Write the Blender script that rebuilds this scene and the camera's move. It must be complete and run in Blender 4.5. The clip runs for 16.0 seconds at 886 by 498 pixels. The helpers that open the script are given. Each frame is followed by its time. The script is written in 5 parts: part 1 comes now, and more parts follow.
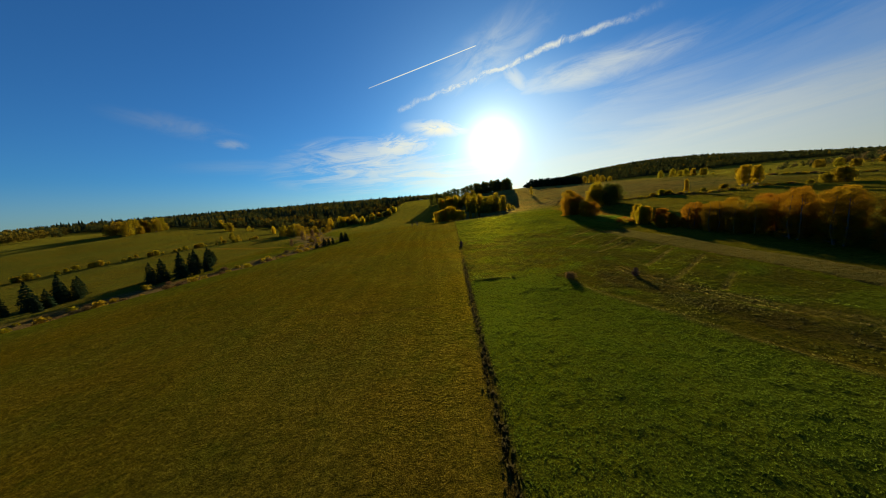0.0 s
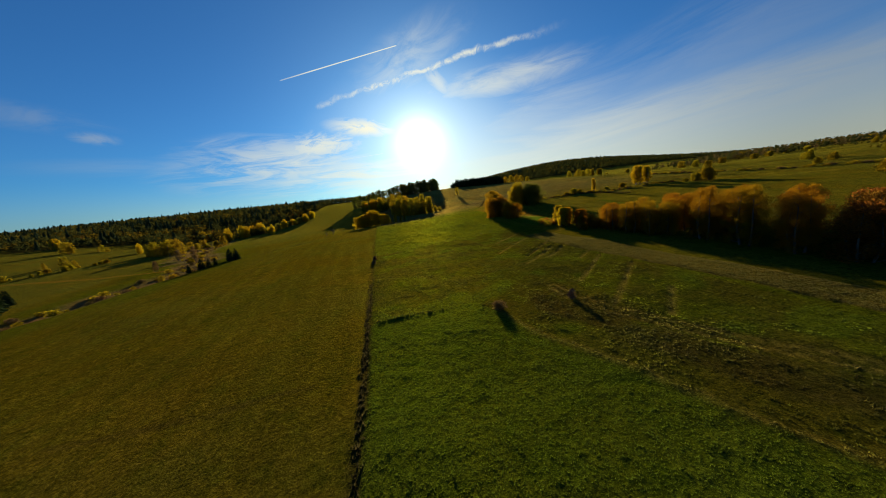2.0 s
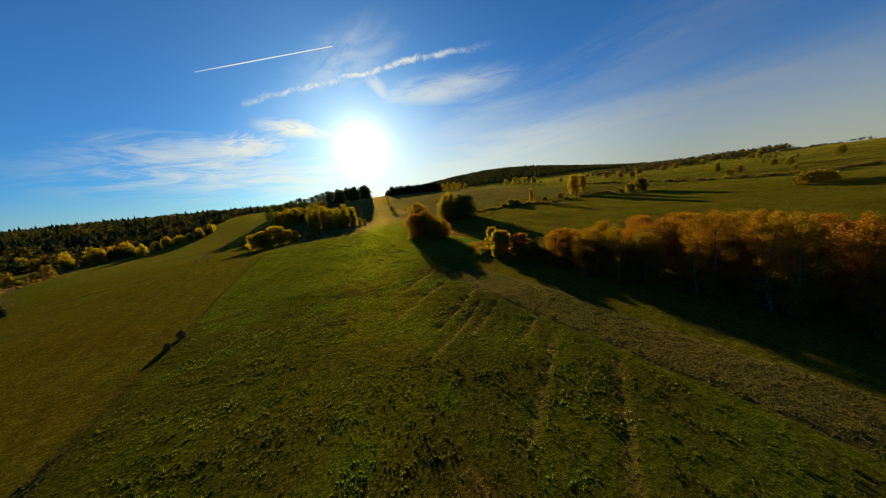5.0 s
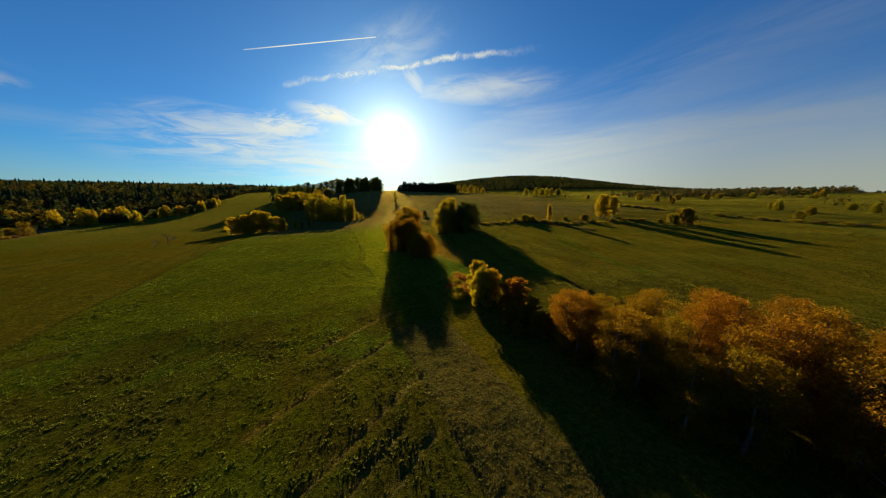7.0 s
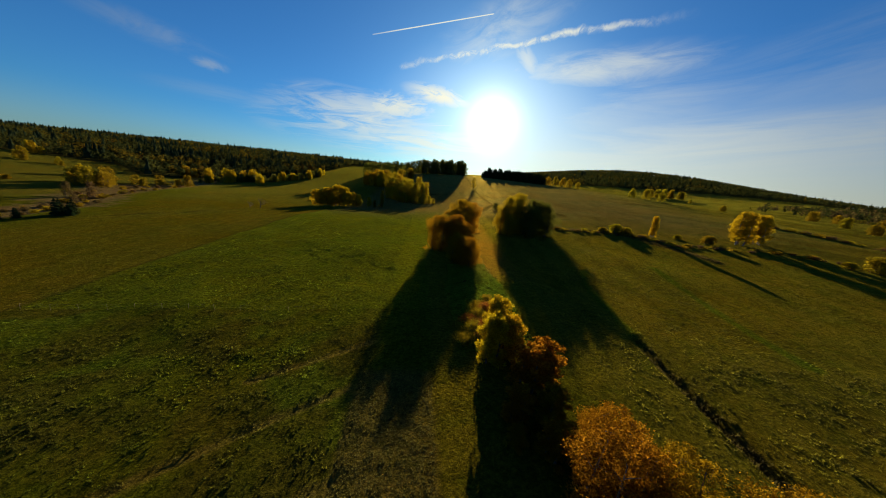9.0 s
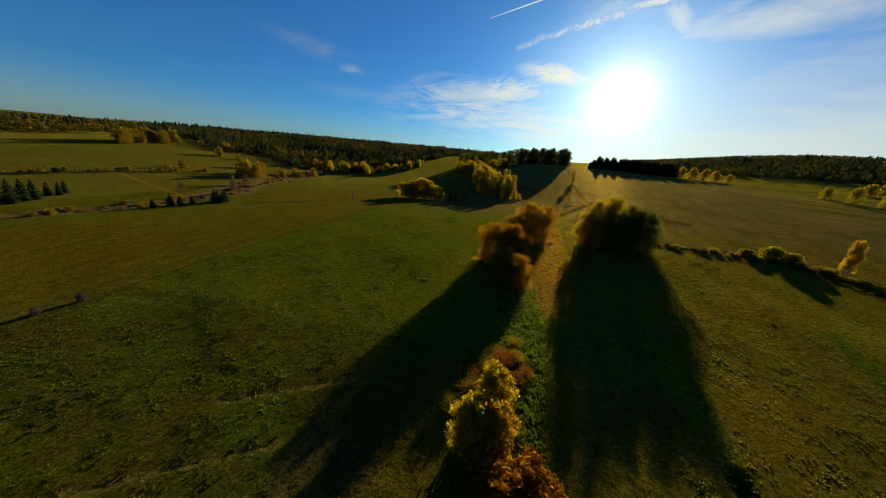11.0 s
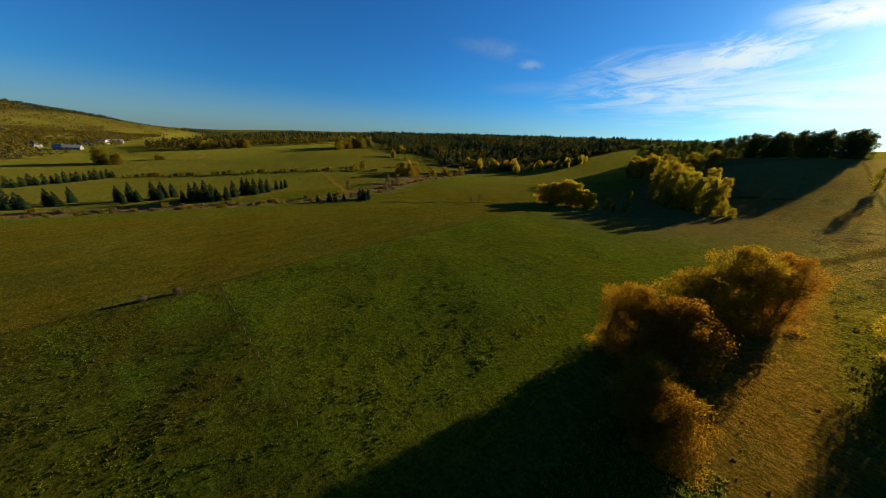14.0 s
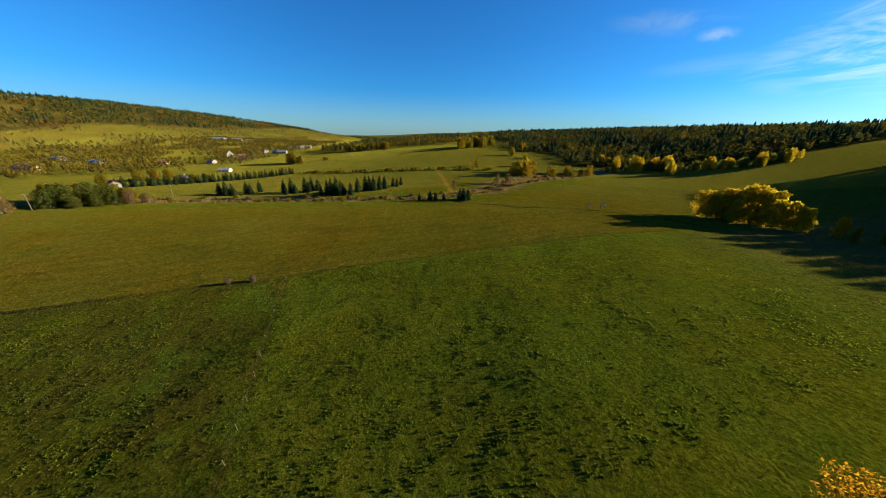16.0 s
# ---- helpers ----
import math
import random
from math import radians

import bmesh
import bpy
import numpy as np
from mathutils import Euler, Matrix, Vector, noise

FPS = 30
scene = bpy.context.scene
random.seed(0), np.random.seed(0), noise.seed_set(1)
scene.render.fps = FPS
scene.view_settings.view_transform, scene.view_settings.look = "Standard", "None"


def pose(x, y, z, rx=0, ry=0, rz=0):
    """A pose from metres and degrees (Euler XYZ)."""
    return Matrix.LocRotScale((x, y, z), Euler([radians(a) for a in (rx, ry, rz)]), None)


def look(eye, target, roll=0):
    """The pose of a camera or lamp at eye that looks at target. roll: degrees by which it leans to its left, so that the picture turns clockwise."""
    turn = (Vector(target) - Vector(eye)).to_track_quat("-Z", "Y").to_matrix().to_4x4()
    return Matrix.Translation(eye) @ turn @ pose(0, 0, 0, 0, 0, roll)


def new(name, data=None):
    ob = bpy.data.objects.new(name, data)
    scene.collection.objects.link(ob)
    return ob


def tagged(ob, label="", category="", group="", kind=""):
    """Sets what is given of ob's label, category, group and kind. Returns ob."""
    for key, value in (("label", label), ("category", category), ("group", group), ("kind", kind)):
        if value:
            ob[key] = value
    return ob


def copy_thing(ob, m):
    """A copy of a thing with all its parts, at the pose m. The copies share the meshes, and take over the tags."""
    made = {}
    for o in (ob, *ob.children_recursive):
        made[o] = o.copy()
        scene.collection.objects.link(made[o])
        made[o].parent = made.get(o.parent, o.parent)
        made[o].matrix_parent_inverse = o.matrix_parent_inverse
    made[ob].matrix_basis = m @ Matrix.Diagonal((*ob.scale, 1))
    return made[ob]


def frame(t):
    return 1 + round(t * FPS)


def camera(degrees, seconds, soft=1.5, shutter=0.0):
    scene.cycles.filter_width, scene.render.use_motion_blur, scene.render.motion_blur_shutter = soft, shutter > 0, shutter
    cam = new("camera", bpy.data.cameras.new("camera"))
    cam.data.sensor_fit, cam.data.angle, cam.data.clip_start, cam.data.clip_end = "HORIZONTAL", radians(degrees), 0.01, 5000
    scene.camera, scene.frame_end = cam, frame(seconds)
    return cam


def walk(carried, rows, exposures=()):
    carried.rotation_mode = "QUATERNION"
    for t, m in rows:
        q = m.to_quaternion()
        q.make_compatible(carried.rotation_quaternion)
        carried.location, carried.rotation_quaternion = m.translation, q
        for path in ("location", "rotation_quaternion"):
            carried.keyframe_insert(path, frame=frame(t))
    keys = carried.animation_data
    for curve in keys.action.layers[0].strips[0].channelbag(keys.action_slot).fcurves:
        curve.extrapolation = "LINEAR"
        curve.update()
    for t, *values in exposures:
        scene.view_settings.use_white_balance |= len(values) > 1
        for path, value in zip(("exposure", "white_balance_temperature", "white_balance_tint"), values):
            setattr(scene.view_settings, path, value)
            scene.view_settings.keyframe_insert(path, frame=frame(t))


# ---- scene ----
cam = camera(115.4, 16.0, soft=0.55)
EXPOSURES = [(0.0, 1.05, 7150, 9), (9.5, 1.05, 7100, 9), (11.5, 0.98, 6850, 10), (13.5, 1.15, 6500, 9), (14.5, 1.25, 6200, 6), (16.0, 1.75, 6200, 5)]
SKY_STRENGTH, SUN_STRENGTH = 0.038, 5.0
SKY_TINT = (0.31, 0.90, 1.42)
CLOUD_COLOUR = (5.35, 5.6, 4.9)
HAZE_COLOUR = (5.3, 5.5, 4.6)
GLOW = (11.5, 2.7, 0.75)
GRASS_RELIEF = 0.46
SHEEN_TONE = (1.5, 1.45, 0.7)
BLADE_GLOSS = (0.115, 0.104, 0.05)
PATH = [
    (0, (-0.44, -0.73, 29.73), (-0.47, 19.05, 26.81), -4.54),
    (0.5, (1.44, 3.94, 30.08), (2.54, 23.69, 27.08), -5.23),
    (1, (3.79, 8.89, 30.51), (6.00, 28.52, 27.39), -5.64),
    (1.5, (6.27, 13.88, 30.92), (9.64, 33.34, 27.72), -6.00),
    (2, (9.14, 18.93, 31.49), (13.73, 38.11, 28.16), -6.28),
    (2.5, (12.51, 24.02, 31.97), (18.13, 42.91, 28.56), -6.51),
    (3, (16.49, 29.19, 32.40), (22.99, 47.79, 28.93), -6.76),
    (3.5, (20.82, 34.31, 32.93), (27.97, 52.65, 29.41), -6.83),
    (4, (25.65, 39.52, 33.25), (33.27, 57.68, 29.78), -6.83),
    (4.5, (30.91, 45.46, 33.80), (38.86, 63.49, 30.40), -6.76),
    (5, (37.13, 52.39, 34.53), (45.32, 70.32, 31.18), -6.52),
    (5.5, (43.71, 59.43, 35.37), (51.99, 77.33, 32.03), -5.83),
    (6, (50.04, 65.71, 36.21), (58.23, 83.65, 32.88), -4.47),
    (6.5, (55.53, 70.35, 36.95), (63.39, 88.44, 33.64), -2.17),
    (7, (60.38, 73.89, 37.74), (67.59, 92.25, 34.39), 0.47),
    (7.5, (65.24, 77.42, 38.30), (71.38, 96.13, 34.80), 2.71),
    (8, (69.84, 81.01, 38.99), (74.46, 100.10, 35.20), 4.49),
    (8.5, (73.76, 84.67, 40.15), (76.88, 103.97, 35.91), 5.58),
    (9, (77.34, 87.90, 41.68), (78.91, 107.27, 36.98), 6.30),
    (9.5, (81.18, 91.07, 43.11), (81.14, 110.40, 37.97), 6.59),
    (10, (84.98, 94.04, 44.61), (83.24, 113.18, 39.07), 6.53),
    (10.5, (88.32, 97.29, 46.01), (84.89, 116.10, 40.12), 6.29),
    (11, (90.84, 101.33, 47.14), (85.75, 119.65, 40.94), 6.05),
    (11.5, (92.14, 106.65, 47.83), (85.47, 124.37, 41.38), 6.00),
    (12, (92.95, 112.67, 48.41), (84.81, 129.68, 41.75), 5.91),
    (12.5, (93.26, 118.90, 48.66), (83.73, 135.10, 41.82), 5.44),
    (13, (92.86, 124.91, 48.86), (81.86, 140.08, 41.87), 4.84),
    (13.5, (91.88, 130.69, 48.98), (79.46, 144.64, 41.84), 4.20),
    (14, (90.59, 136.54, 48.84), (76.84, 149.11, 41.57), 3.47),
    (14.5, (88.80, 141.80, 48.51), (73.94, 152.97, 41.13), 2.87),
    (15, (86.72, 146.87, 48.14), (70.79, 156.40, 40.69), 2.47),
    (15.5, (84.38, 151.80, 47.74), (67.47, 159.35, 40.17), 1.66),
    (16, (81.90, 156.51, 47.39), (64.23, 161.96, 39.77), 0.95),
]
walk(cam, [(t, look(eye, target, roll)) for t, eye, target, roll in PATH], EXPOSURES)

# ---- world, sun ----
SUN_AZ, SUN_EL = 10.6, 14.0     # degrees: clockwise from +y, and above the horizon


def way(az, el):
    a, e = radians(az), radians(el)
    return Vector((math.sin(a) * math.cos(e), math.cos(a) * math.cos(e), math.sin(e)))


class Nodes:
    """Short hand for building node trees."""

    def __init__(self, tree):
        self.tree = tree
        tree.nodes.clear()

    def add(self, kind, values=(), **props):
        n = self.tree.nodes.new(kind)
        for k, v in props.items():
            setattr(n, k, v)
        for k, v in dict(values).items():
            if hasattr(v, "links"):
                self.tree.links.new(v, n.inputs[k])
            else:
                n.inputs[k].default_value = v
        return n

    def math(self, op, a, b=0.0, c=0.0, clamp=False):
        return self.add("ShaderNodeMath", {0: a, 1: b, 2: c}, operation=op, use_clamp=clamp).outputs[0]

    def vec(self, op, a, b=(0, 0, 0), out=0):
        return self.add("ShaderNodeVectorMath", {0: a, 1: b}, operation=op).outputs[out]

    def ramp(self, x, lo, hi, a=0.0, b=1.0):
        return self.add("ShaderNodeMapRange", {0: x, 1: lo, 2: hi, 3: a, 4: b}, interpolation_type="SMOOTHSTEP").outputs[0]

    def mix(self, f, a, b, blend="MIX"):
        n = self.add("ShaderNodeMix", data_type="RGBA", blend_type=blend)
        for k, v in ((0, f), (6, a), (7, b)):
            if hasattr(v, "links"):
                self.tree.links.new(v, n.inputs[k])
            else:
                n.inputs[k].default_value = (*v, 1) if k and len(v) == 3 else v
        return n.outputs[2]

    def noise(self, vector, scale, detail=4.0, rough=0.55, out=0, distortion=0.0):
        return self.add("ShaderNodeTexNoise", {"Vector": vector, "Scale": scale, "Detail": detail, "Roughness": rough, "Distortion": distortion}).outputs[out]


world = bpy.data.worlds.new("sky")
scene.world = world
world.use_nodes = True
W = Nodes(world.node_tree)
aim = W.vec("NORMALIZE", W.add("ShaderNodeTexCoord").outputs["Generated"])
sky = W.add("ShaderNodeTexSky", sky_type="NISHITA", sun_disc=False, sun_elevation=radians(SUN_EL), sun_rotation=radians(SUN_AZ),
            altitude=500, air_density=1.0, dust_density=0.6, ozone_density=4.0).outputs[0]
sky = W.mix(1.0, sky, SKY_TINT, "MULTIPLY")
dirs = W.add("ShaderNodeSeparateXYZ", {0: aim})
up = dirs.outputs[2]
toward = W.vec("DOT_PRODUCT", aim, tuple(way(SUN_AZ + 0.6, SUN_EL - 2.4)), 1)
turn_deg = W.math("MULTIPLY", W.math("ARCTAN2", dirs.outputs[0], dirs.outputs[1]), 180 / math.pi)
rise_deg = W.math("MULTIPLY", W.math("ARCSINE", up), 180 / math.pi)


def patch(az, el, long, wide, tilt, strength, lo=0.42, hi=0.75, comb=4.0, grain=0.28, seed=0.0, curl=0.8):
    """Thin cloud over an oval of the sky (degrees), combed along its length."""
    du, dv = W.math("MULTIPLY", W.math("SUBTRACT", turn_deg, az), math.cos(radians(el))), W.math("SUBTRACT", rise_deg, el)
    c, t = math.cos(radians(tilt)), math.sin(radians(tilt))
    u = W.math("ADD", W.math("MULTIPLY", du, c), W.math("MULTIPLY", dv, t))
    v = W.math("SUBTRACT", W.math("MULTIPLY", dv, c), W.math("MULTIPLY", du, t))
    oval = W.vec("LENGTH", W.add("ShaderNodeCombineXYZ", {0: W.math("DIVIDE", u, long), 1: W.math("DIVIDE", v, wide), 2: 0.0}).outputs[0], out=1)
    mask = W.ramp(oval, 1.0, 0.0)
    place = W.add("ShaderNodeCombineXYZ", {0: W.math("DIVIDE", u, comb), 1: v, 2: seed}).outputs[0]
    threads = W.noise(place, grain, 9, 0.62, distortion=curl)
    return W.math("MULTIPLY", W.ramp(W.math("ADD", threads, W.math("MULTIPLY", mask, 0.12)), lo, hi), W.math("MULTIPLY", W.math("POWER", mask, 0.7), strength))


CLOUDS = [
    patch(-13, 9.4, 20, 6.0, 4, 0.66, 0.40, 0.70, 5.0, 0.55, 1.0),         # wisps left of the sun
    patch(-3, 6.5, 22, 4.5, 1, 0.74, 0.36, 0.70, 8.0, 0.60, 2.0),          # level bands under them
    patch(-7, 12.0, 11, 3.2, 8, 0.80, 0.40, 0.66, 2.4, 0.70, 3.0, 1.0),    # ragged tufts
    patch(1.0, 14.8, 8, 2.2, -6, 1.00, 0.30, 0.60, 2.5, 0.40, 4.0, 1.2),   # bright bar beside the sun
    patch(11, 24.5, 14, 6.0, 25, 0.40, 0.30, 0.80, 2.2, 0.30, 5.0, 0.7),   # thin fan above the sun
    patch(27, 19.8, 19, 3.6, 2, 0.62, 0.28, 0.76, 3.2, 0.36, 6.0, 0.8),    # long curl right of the fan
    patch(16, 21.0, 5, 1.8, -50, 0.55, 0.32, 0.66, 2.6, 0.45, 7.0, 1.2),
    patch(30, 14.0, 30, 7.0, 6, 0.34, 0.30, 0.80, 6.0, 0.25, 8.0),         # faint level streaks
    patch(62, 18.0, 30, 8.0, 9, 0.20, 0.32, 0.80, 7.0, 0.22, 9.0),
    patch(45, 9.0, 48, 6.0, 3, 0.50, 0.30, 0.78, 8.0, 0.30, 10.0),
    patch(14, 13.0, 24, 13.0, 0, 0.30, 0.10, 0.50, 3.0, 0.20, 15.0),       # soft brightness all round the sun
    patch(-40, 14.4, 9, 1.9, -7, 0.17, 0.36, 0.72, 3.0, 0.40, 11.0),       # small puffs off by themselves
    patch(-34.5, 12.4, 2.6, 1.0, -3, 0.30, 0.32, 0.66, 2.2, 0.60, 12.0),
    patch(-22.5, 12.8, 4.0, 0.7, 24, 0.22, 0.34, 0.70, 4.0, 0.50, 13.0),
    patch(-33, 9.0, 12, 1.4, 2, 0.12, 0.36, 0.75, 6.0, 0.40, 14.0),
]
amount = CLOUDS[0]
for one in CLOUDS[1:]:
    amount = W.math("MAXIMUM", amount, one)
# pale haze low over the hills, thickest under and right of the sun
veil = W.math("MULTIPLY", W.math("MULTIPLY", W.ramp(W.vec("DOT_PRODUCT", aim, tuple(way(50, 2)), 1), 0.40, 0.92), W.ramp(up, 0.31, 0.0)), 0.85)
under = W.math("MULTIPLY", W.math("MULTIPLY", W.ramp(W.math("ABSOLUTE", W.math("SUBTRACT", turn_deg, SUN_AZ + 6)), 34.0, 0.0), W.ramp(up, 0.17, 0.01)), 0.92)
veil = W.math("MAXIMUM", veil, under)


def trail(a, b, width, strength, broken=0.0, fade=0.96):
    """A vapour trail along the arc from a to b (azimuth, elevation)."""
    p, q = way(*a), way(*b)
    n, m = p.cross(q).normalized(), (p + q).normalized()
    off = W.vec("DOT_PRODUCT", aim, tuple(n), 1)
    wob = W.math("MULTIPLY", W.math("SUBTRACT", W.noise(aim, 9.0, 5, 0.65), 0.5), 0.045 * broken)
    across = W.ramp(W.math("ABSOLUTE", W.math("ADD", off, wob)), 0.0, width, 1.0, 0.0)
    run = W.vec("DOT_PRODUCT", aim, tuple((q - p).normalized()), 1)
    half = (q - p).length / 2
    along = W.math("MULTIPLY", W.ramp(run, -half, -half * 0.4, 0.4, 1.0), W.ramp(run, half * fade, half, 1.0, 0.0))
    along = W.math("MULTIPLY", along, W.ramp(run, -half, -half * 0.96))
    front = W.ramp(W.vec("DOT_PRODUCT", aim, tuple(m), 1), 0.3, 0.4)
    out = W.math("MULTIPLY", W.math("MULTIPLY", across, along), W.math("MULTIPLY", front, strength))
    if broken:
        out = W.math("MULTIPLY", out, W.ramp(W.noise(aim, 30.0, 6, 0.68, distortion=0.8), 0.36, 0.64, 0.2, 1.0))
    return out


haze = W.math("MULTIPLY", W.ramp(up, 0.13, -0.01), 0.30)
veil = W.math("MAXIMUM", veil, haze)
for one in (trail((-11.8, 21.8), (9.2, 26.9), 0.0023, 0.9), trail((-7.2, 18.4), (40.0, 25.2), 0.0125, 0.8, 1.0, 0.3), trail((-6.0, 9.3), (4.0, 10.2), 0.0018, 0.5)):
    amount = W.math("MAXIMUM", amount, one)
bright = W.ramp(toward, 0.55, 1.0, 0.95, 2.0)
cloud = W.vec("SCALE", CLOUD_COLOUR, (0, 0, 0))
cloud_node = cloud.node
world.node_tree.links.new(bright, cloud_node.inputs["Scale"])
pale = W.vec("SCALE", HAZE_COLOUR, (0, 0, 0))
world.node_tree.links.new(bright, pale.node.inputs["Scale"])
sky = W.mix(W.math("MINIMUM", veil, 1.0), sky, pale)
sky = W.mix(W.math("MINIMUM", amount, 1.0), sky, cloud)
# the bright haze round the sun
glow = W.math("ADD", W.math("MULTIPLY", W.math("POWER", W.math("MAXIMUM", toward, 0.0), 430.0), GLOW[0]),
              W.math("ADD", W.math("MULTIPLY", W.math("POWER", W.math("MAXIMUM", toward, 0.0), 90.0), GLOW[1]),
                     W.math("MULTIPLY", W.math("POWER", W.math("MAXIMUM", toward, 0.0), 18.0), GLOW[2])))
halo = W.vec("SCALE", (1.0, 0.91, 0.74), (0, 0, 0))
world.node_tree.links.new(glow, halo.node.inputs["Scale"])
total = W.vec("ADD", sky, halo)
W.add("ShaderNodeOutputWorld", {0: W.add("ShaderNodeBackground", {0: total, 1: SKY_STRENGTH}).outputs[0]})

sun = new("sun", bpy.data.lights.new("sun", "SUN"))
sun.data.energy, sun.data.angle, sun.data.color = SUN_STRENGTH, radians(0.6), (1.0, 0.80, 0.55)
sun.matrix_world = look((0, 0, 0), tuple(-way(SUN_AZ, SUN_EL)))

# ---- materials ----


def material(name, build):
    m = bpy.data.materials.new(name)
    m.use_nodes = True
    n = Nodes(m.node_tree)
    n.add("ShaderNodeOutputMaterial", {0: build(n)})
    return m


def foliage(name, dark, light, through_light=0.6):
    """Leaves: colour by leaf and by tree, light shining through."""
    def build(n):
        leaf = n.add("ShaderNodeNewGeometry").outputs["Random Per Island"]
        tree = n.add("ShaderNodeObjectInfo").outputs["Random"]
        col = n.mix(n.ramp(leaf, 0, 1, 0.15, 0.85), dark, light)
        col = n.mix(n.math("MULTIPLY", tree, 0.45), col, tuple(0.5 * (a + b) * f for a, b, f in zip(dark, light, (0.75, 1.0, 0.9))))
        hsv = n.add("ShaderNodeHueSaturation", {"Hue": n.ramp(tree, 0, 1, 0.49, 0.51), "Value": n.ramp(leaf, 0, 1, 0.82, 1.15), "Color": col}).outputs[0]
        # leaves hang mostly square to the crown's outside
        place = n.add("ShaderNodeNewGeometry")
        out = n.vec("NORMALIZE", n.vec("MULTIPLY", n.vec("SUBTRACT", place.outputs["Position"], n.add("ShaderNodeObjectInfo").outputs["Location"]), (1.0, 1.0, 0.55)))
        facing = n.vec("NORMALIZE", n.vec("ADD", place.outputs["Normal"], n.vec("MULTIPLY", out, (0.55, 0.55, 0.55))))
        diff = n.add("ShaderNodeBsdfDiffuse", {0: hsv, "Normal": facing}).outputs[0]
        lit = n.add("ShaderNodeBsdfTranslucent", {0: hsv, "Normal": facing}).outputs[0]
        return n.add("ShaderNodeMixShader", {0: through_light, 1: diff, 2: lit}).outputs[0]
    return material(name, build)


def bark(name, a, b):
    def build(n):
        pos = n.add("ShaderNodeTexCoord").outputs["Object"]
        m = n.add("ShaderNodeMapping", {0: pos, 3: (6, 6, 1.2)}).outputs[0]
        f = n.noise(m, 2.0, 6, 0.7)
        col = n.mix(n.ramp(f, 0.35, 0.7), a, b)
        bump = n.add("ShaderNodeBump", {"Strength": 0.6, "Distance": 0.04, "Height": f}).outputs[0]
        return n.add("ShaderNodeBsdfPrincipled", {"Base Color": col, "Roughness": 0.9, "Normal": bump}).outputs[0]
    return material(name, build)


def plain(name, a, b, scale=3.0, rough=0.8, relief=0.02):
    """A weathered surface of two near tones."""
    def build(n):
        pos = n.add("ShaderNodeTexCoord").outputs["Object"]
        f = n.noise(pos, scale, 6, 0.65)
        g = n.noise(pos, scale * 9, 3, 0.6)
        col = n.mix(n.ramp(f, 0.3, 0.7), a, b)
        bump = n.add("ShaderNodeBump", {"Strength": 0.5, "Distance": relief, "Height": g}).outputs[0]
        return n.add("ShaderNodeBsdfPrincipled", {"Base Color": col, "Roughness": rough, "Normal": bump}).outputs[0]
    return material(name, build)


LEAF = {
    "orange": foliage("orange_leaves", (0.231, 0.104, 0.008), (0.39, 0.205, 0.013), 0.76),
    "yellow": foliage("yellow_leaves", (0.321, 0.207, 0.009), (0.598, 0.426, 0.021), 0.78),
    "olive": foliage("olive_leaves", (0.152, 0.117, 0.008), (0.374, 0.274, 0.017), 0.76),
    "green": foliage("green_leaves", (0.059, 0.077, 0.012), (0.168, 0.168, 0.028), 0.70),
    "amber": foliage("amber_leaves", (0.221, 0.111, 0.008), (0.377, 0.205, 0.012), 0.78),
    "willow": foliage("willow_leaves", (0.215, 0.163, 0.01), (0.468, 0.345, 0.019), 0.76),
    "rust": foliage("rust_leaves", (0.163, 0.061, 0.01), (0.325, 0.142, 0.022), 0.78),
    "needle": foliage("needles", (0.010, 0.020, 0.009), (0.026, 0.042, 0.016), 0.12),
    "brush": foliage("brown_brush", (0.098, 0.062, 0.023), (0.208, 0.137, 0.046), 0.50),
    "twig": foliage("bare_twigs", (0.06, 0.042, 0.028), (0.12, 0.085, 0.055), 0.1),
}
BARK = bark("bark", (0.045, 0.035, 0.026), (0.11, 0.09, 0.07))
PALE_BARK = bark("pale_bark", (0.10, 0.085, 0.07), (0.30, 0.27, 0.23))


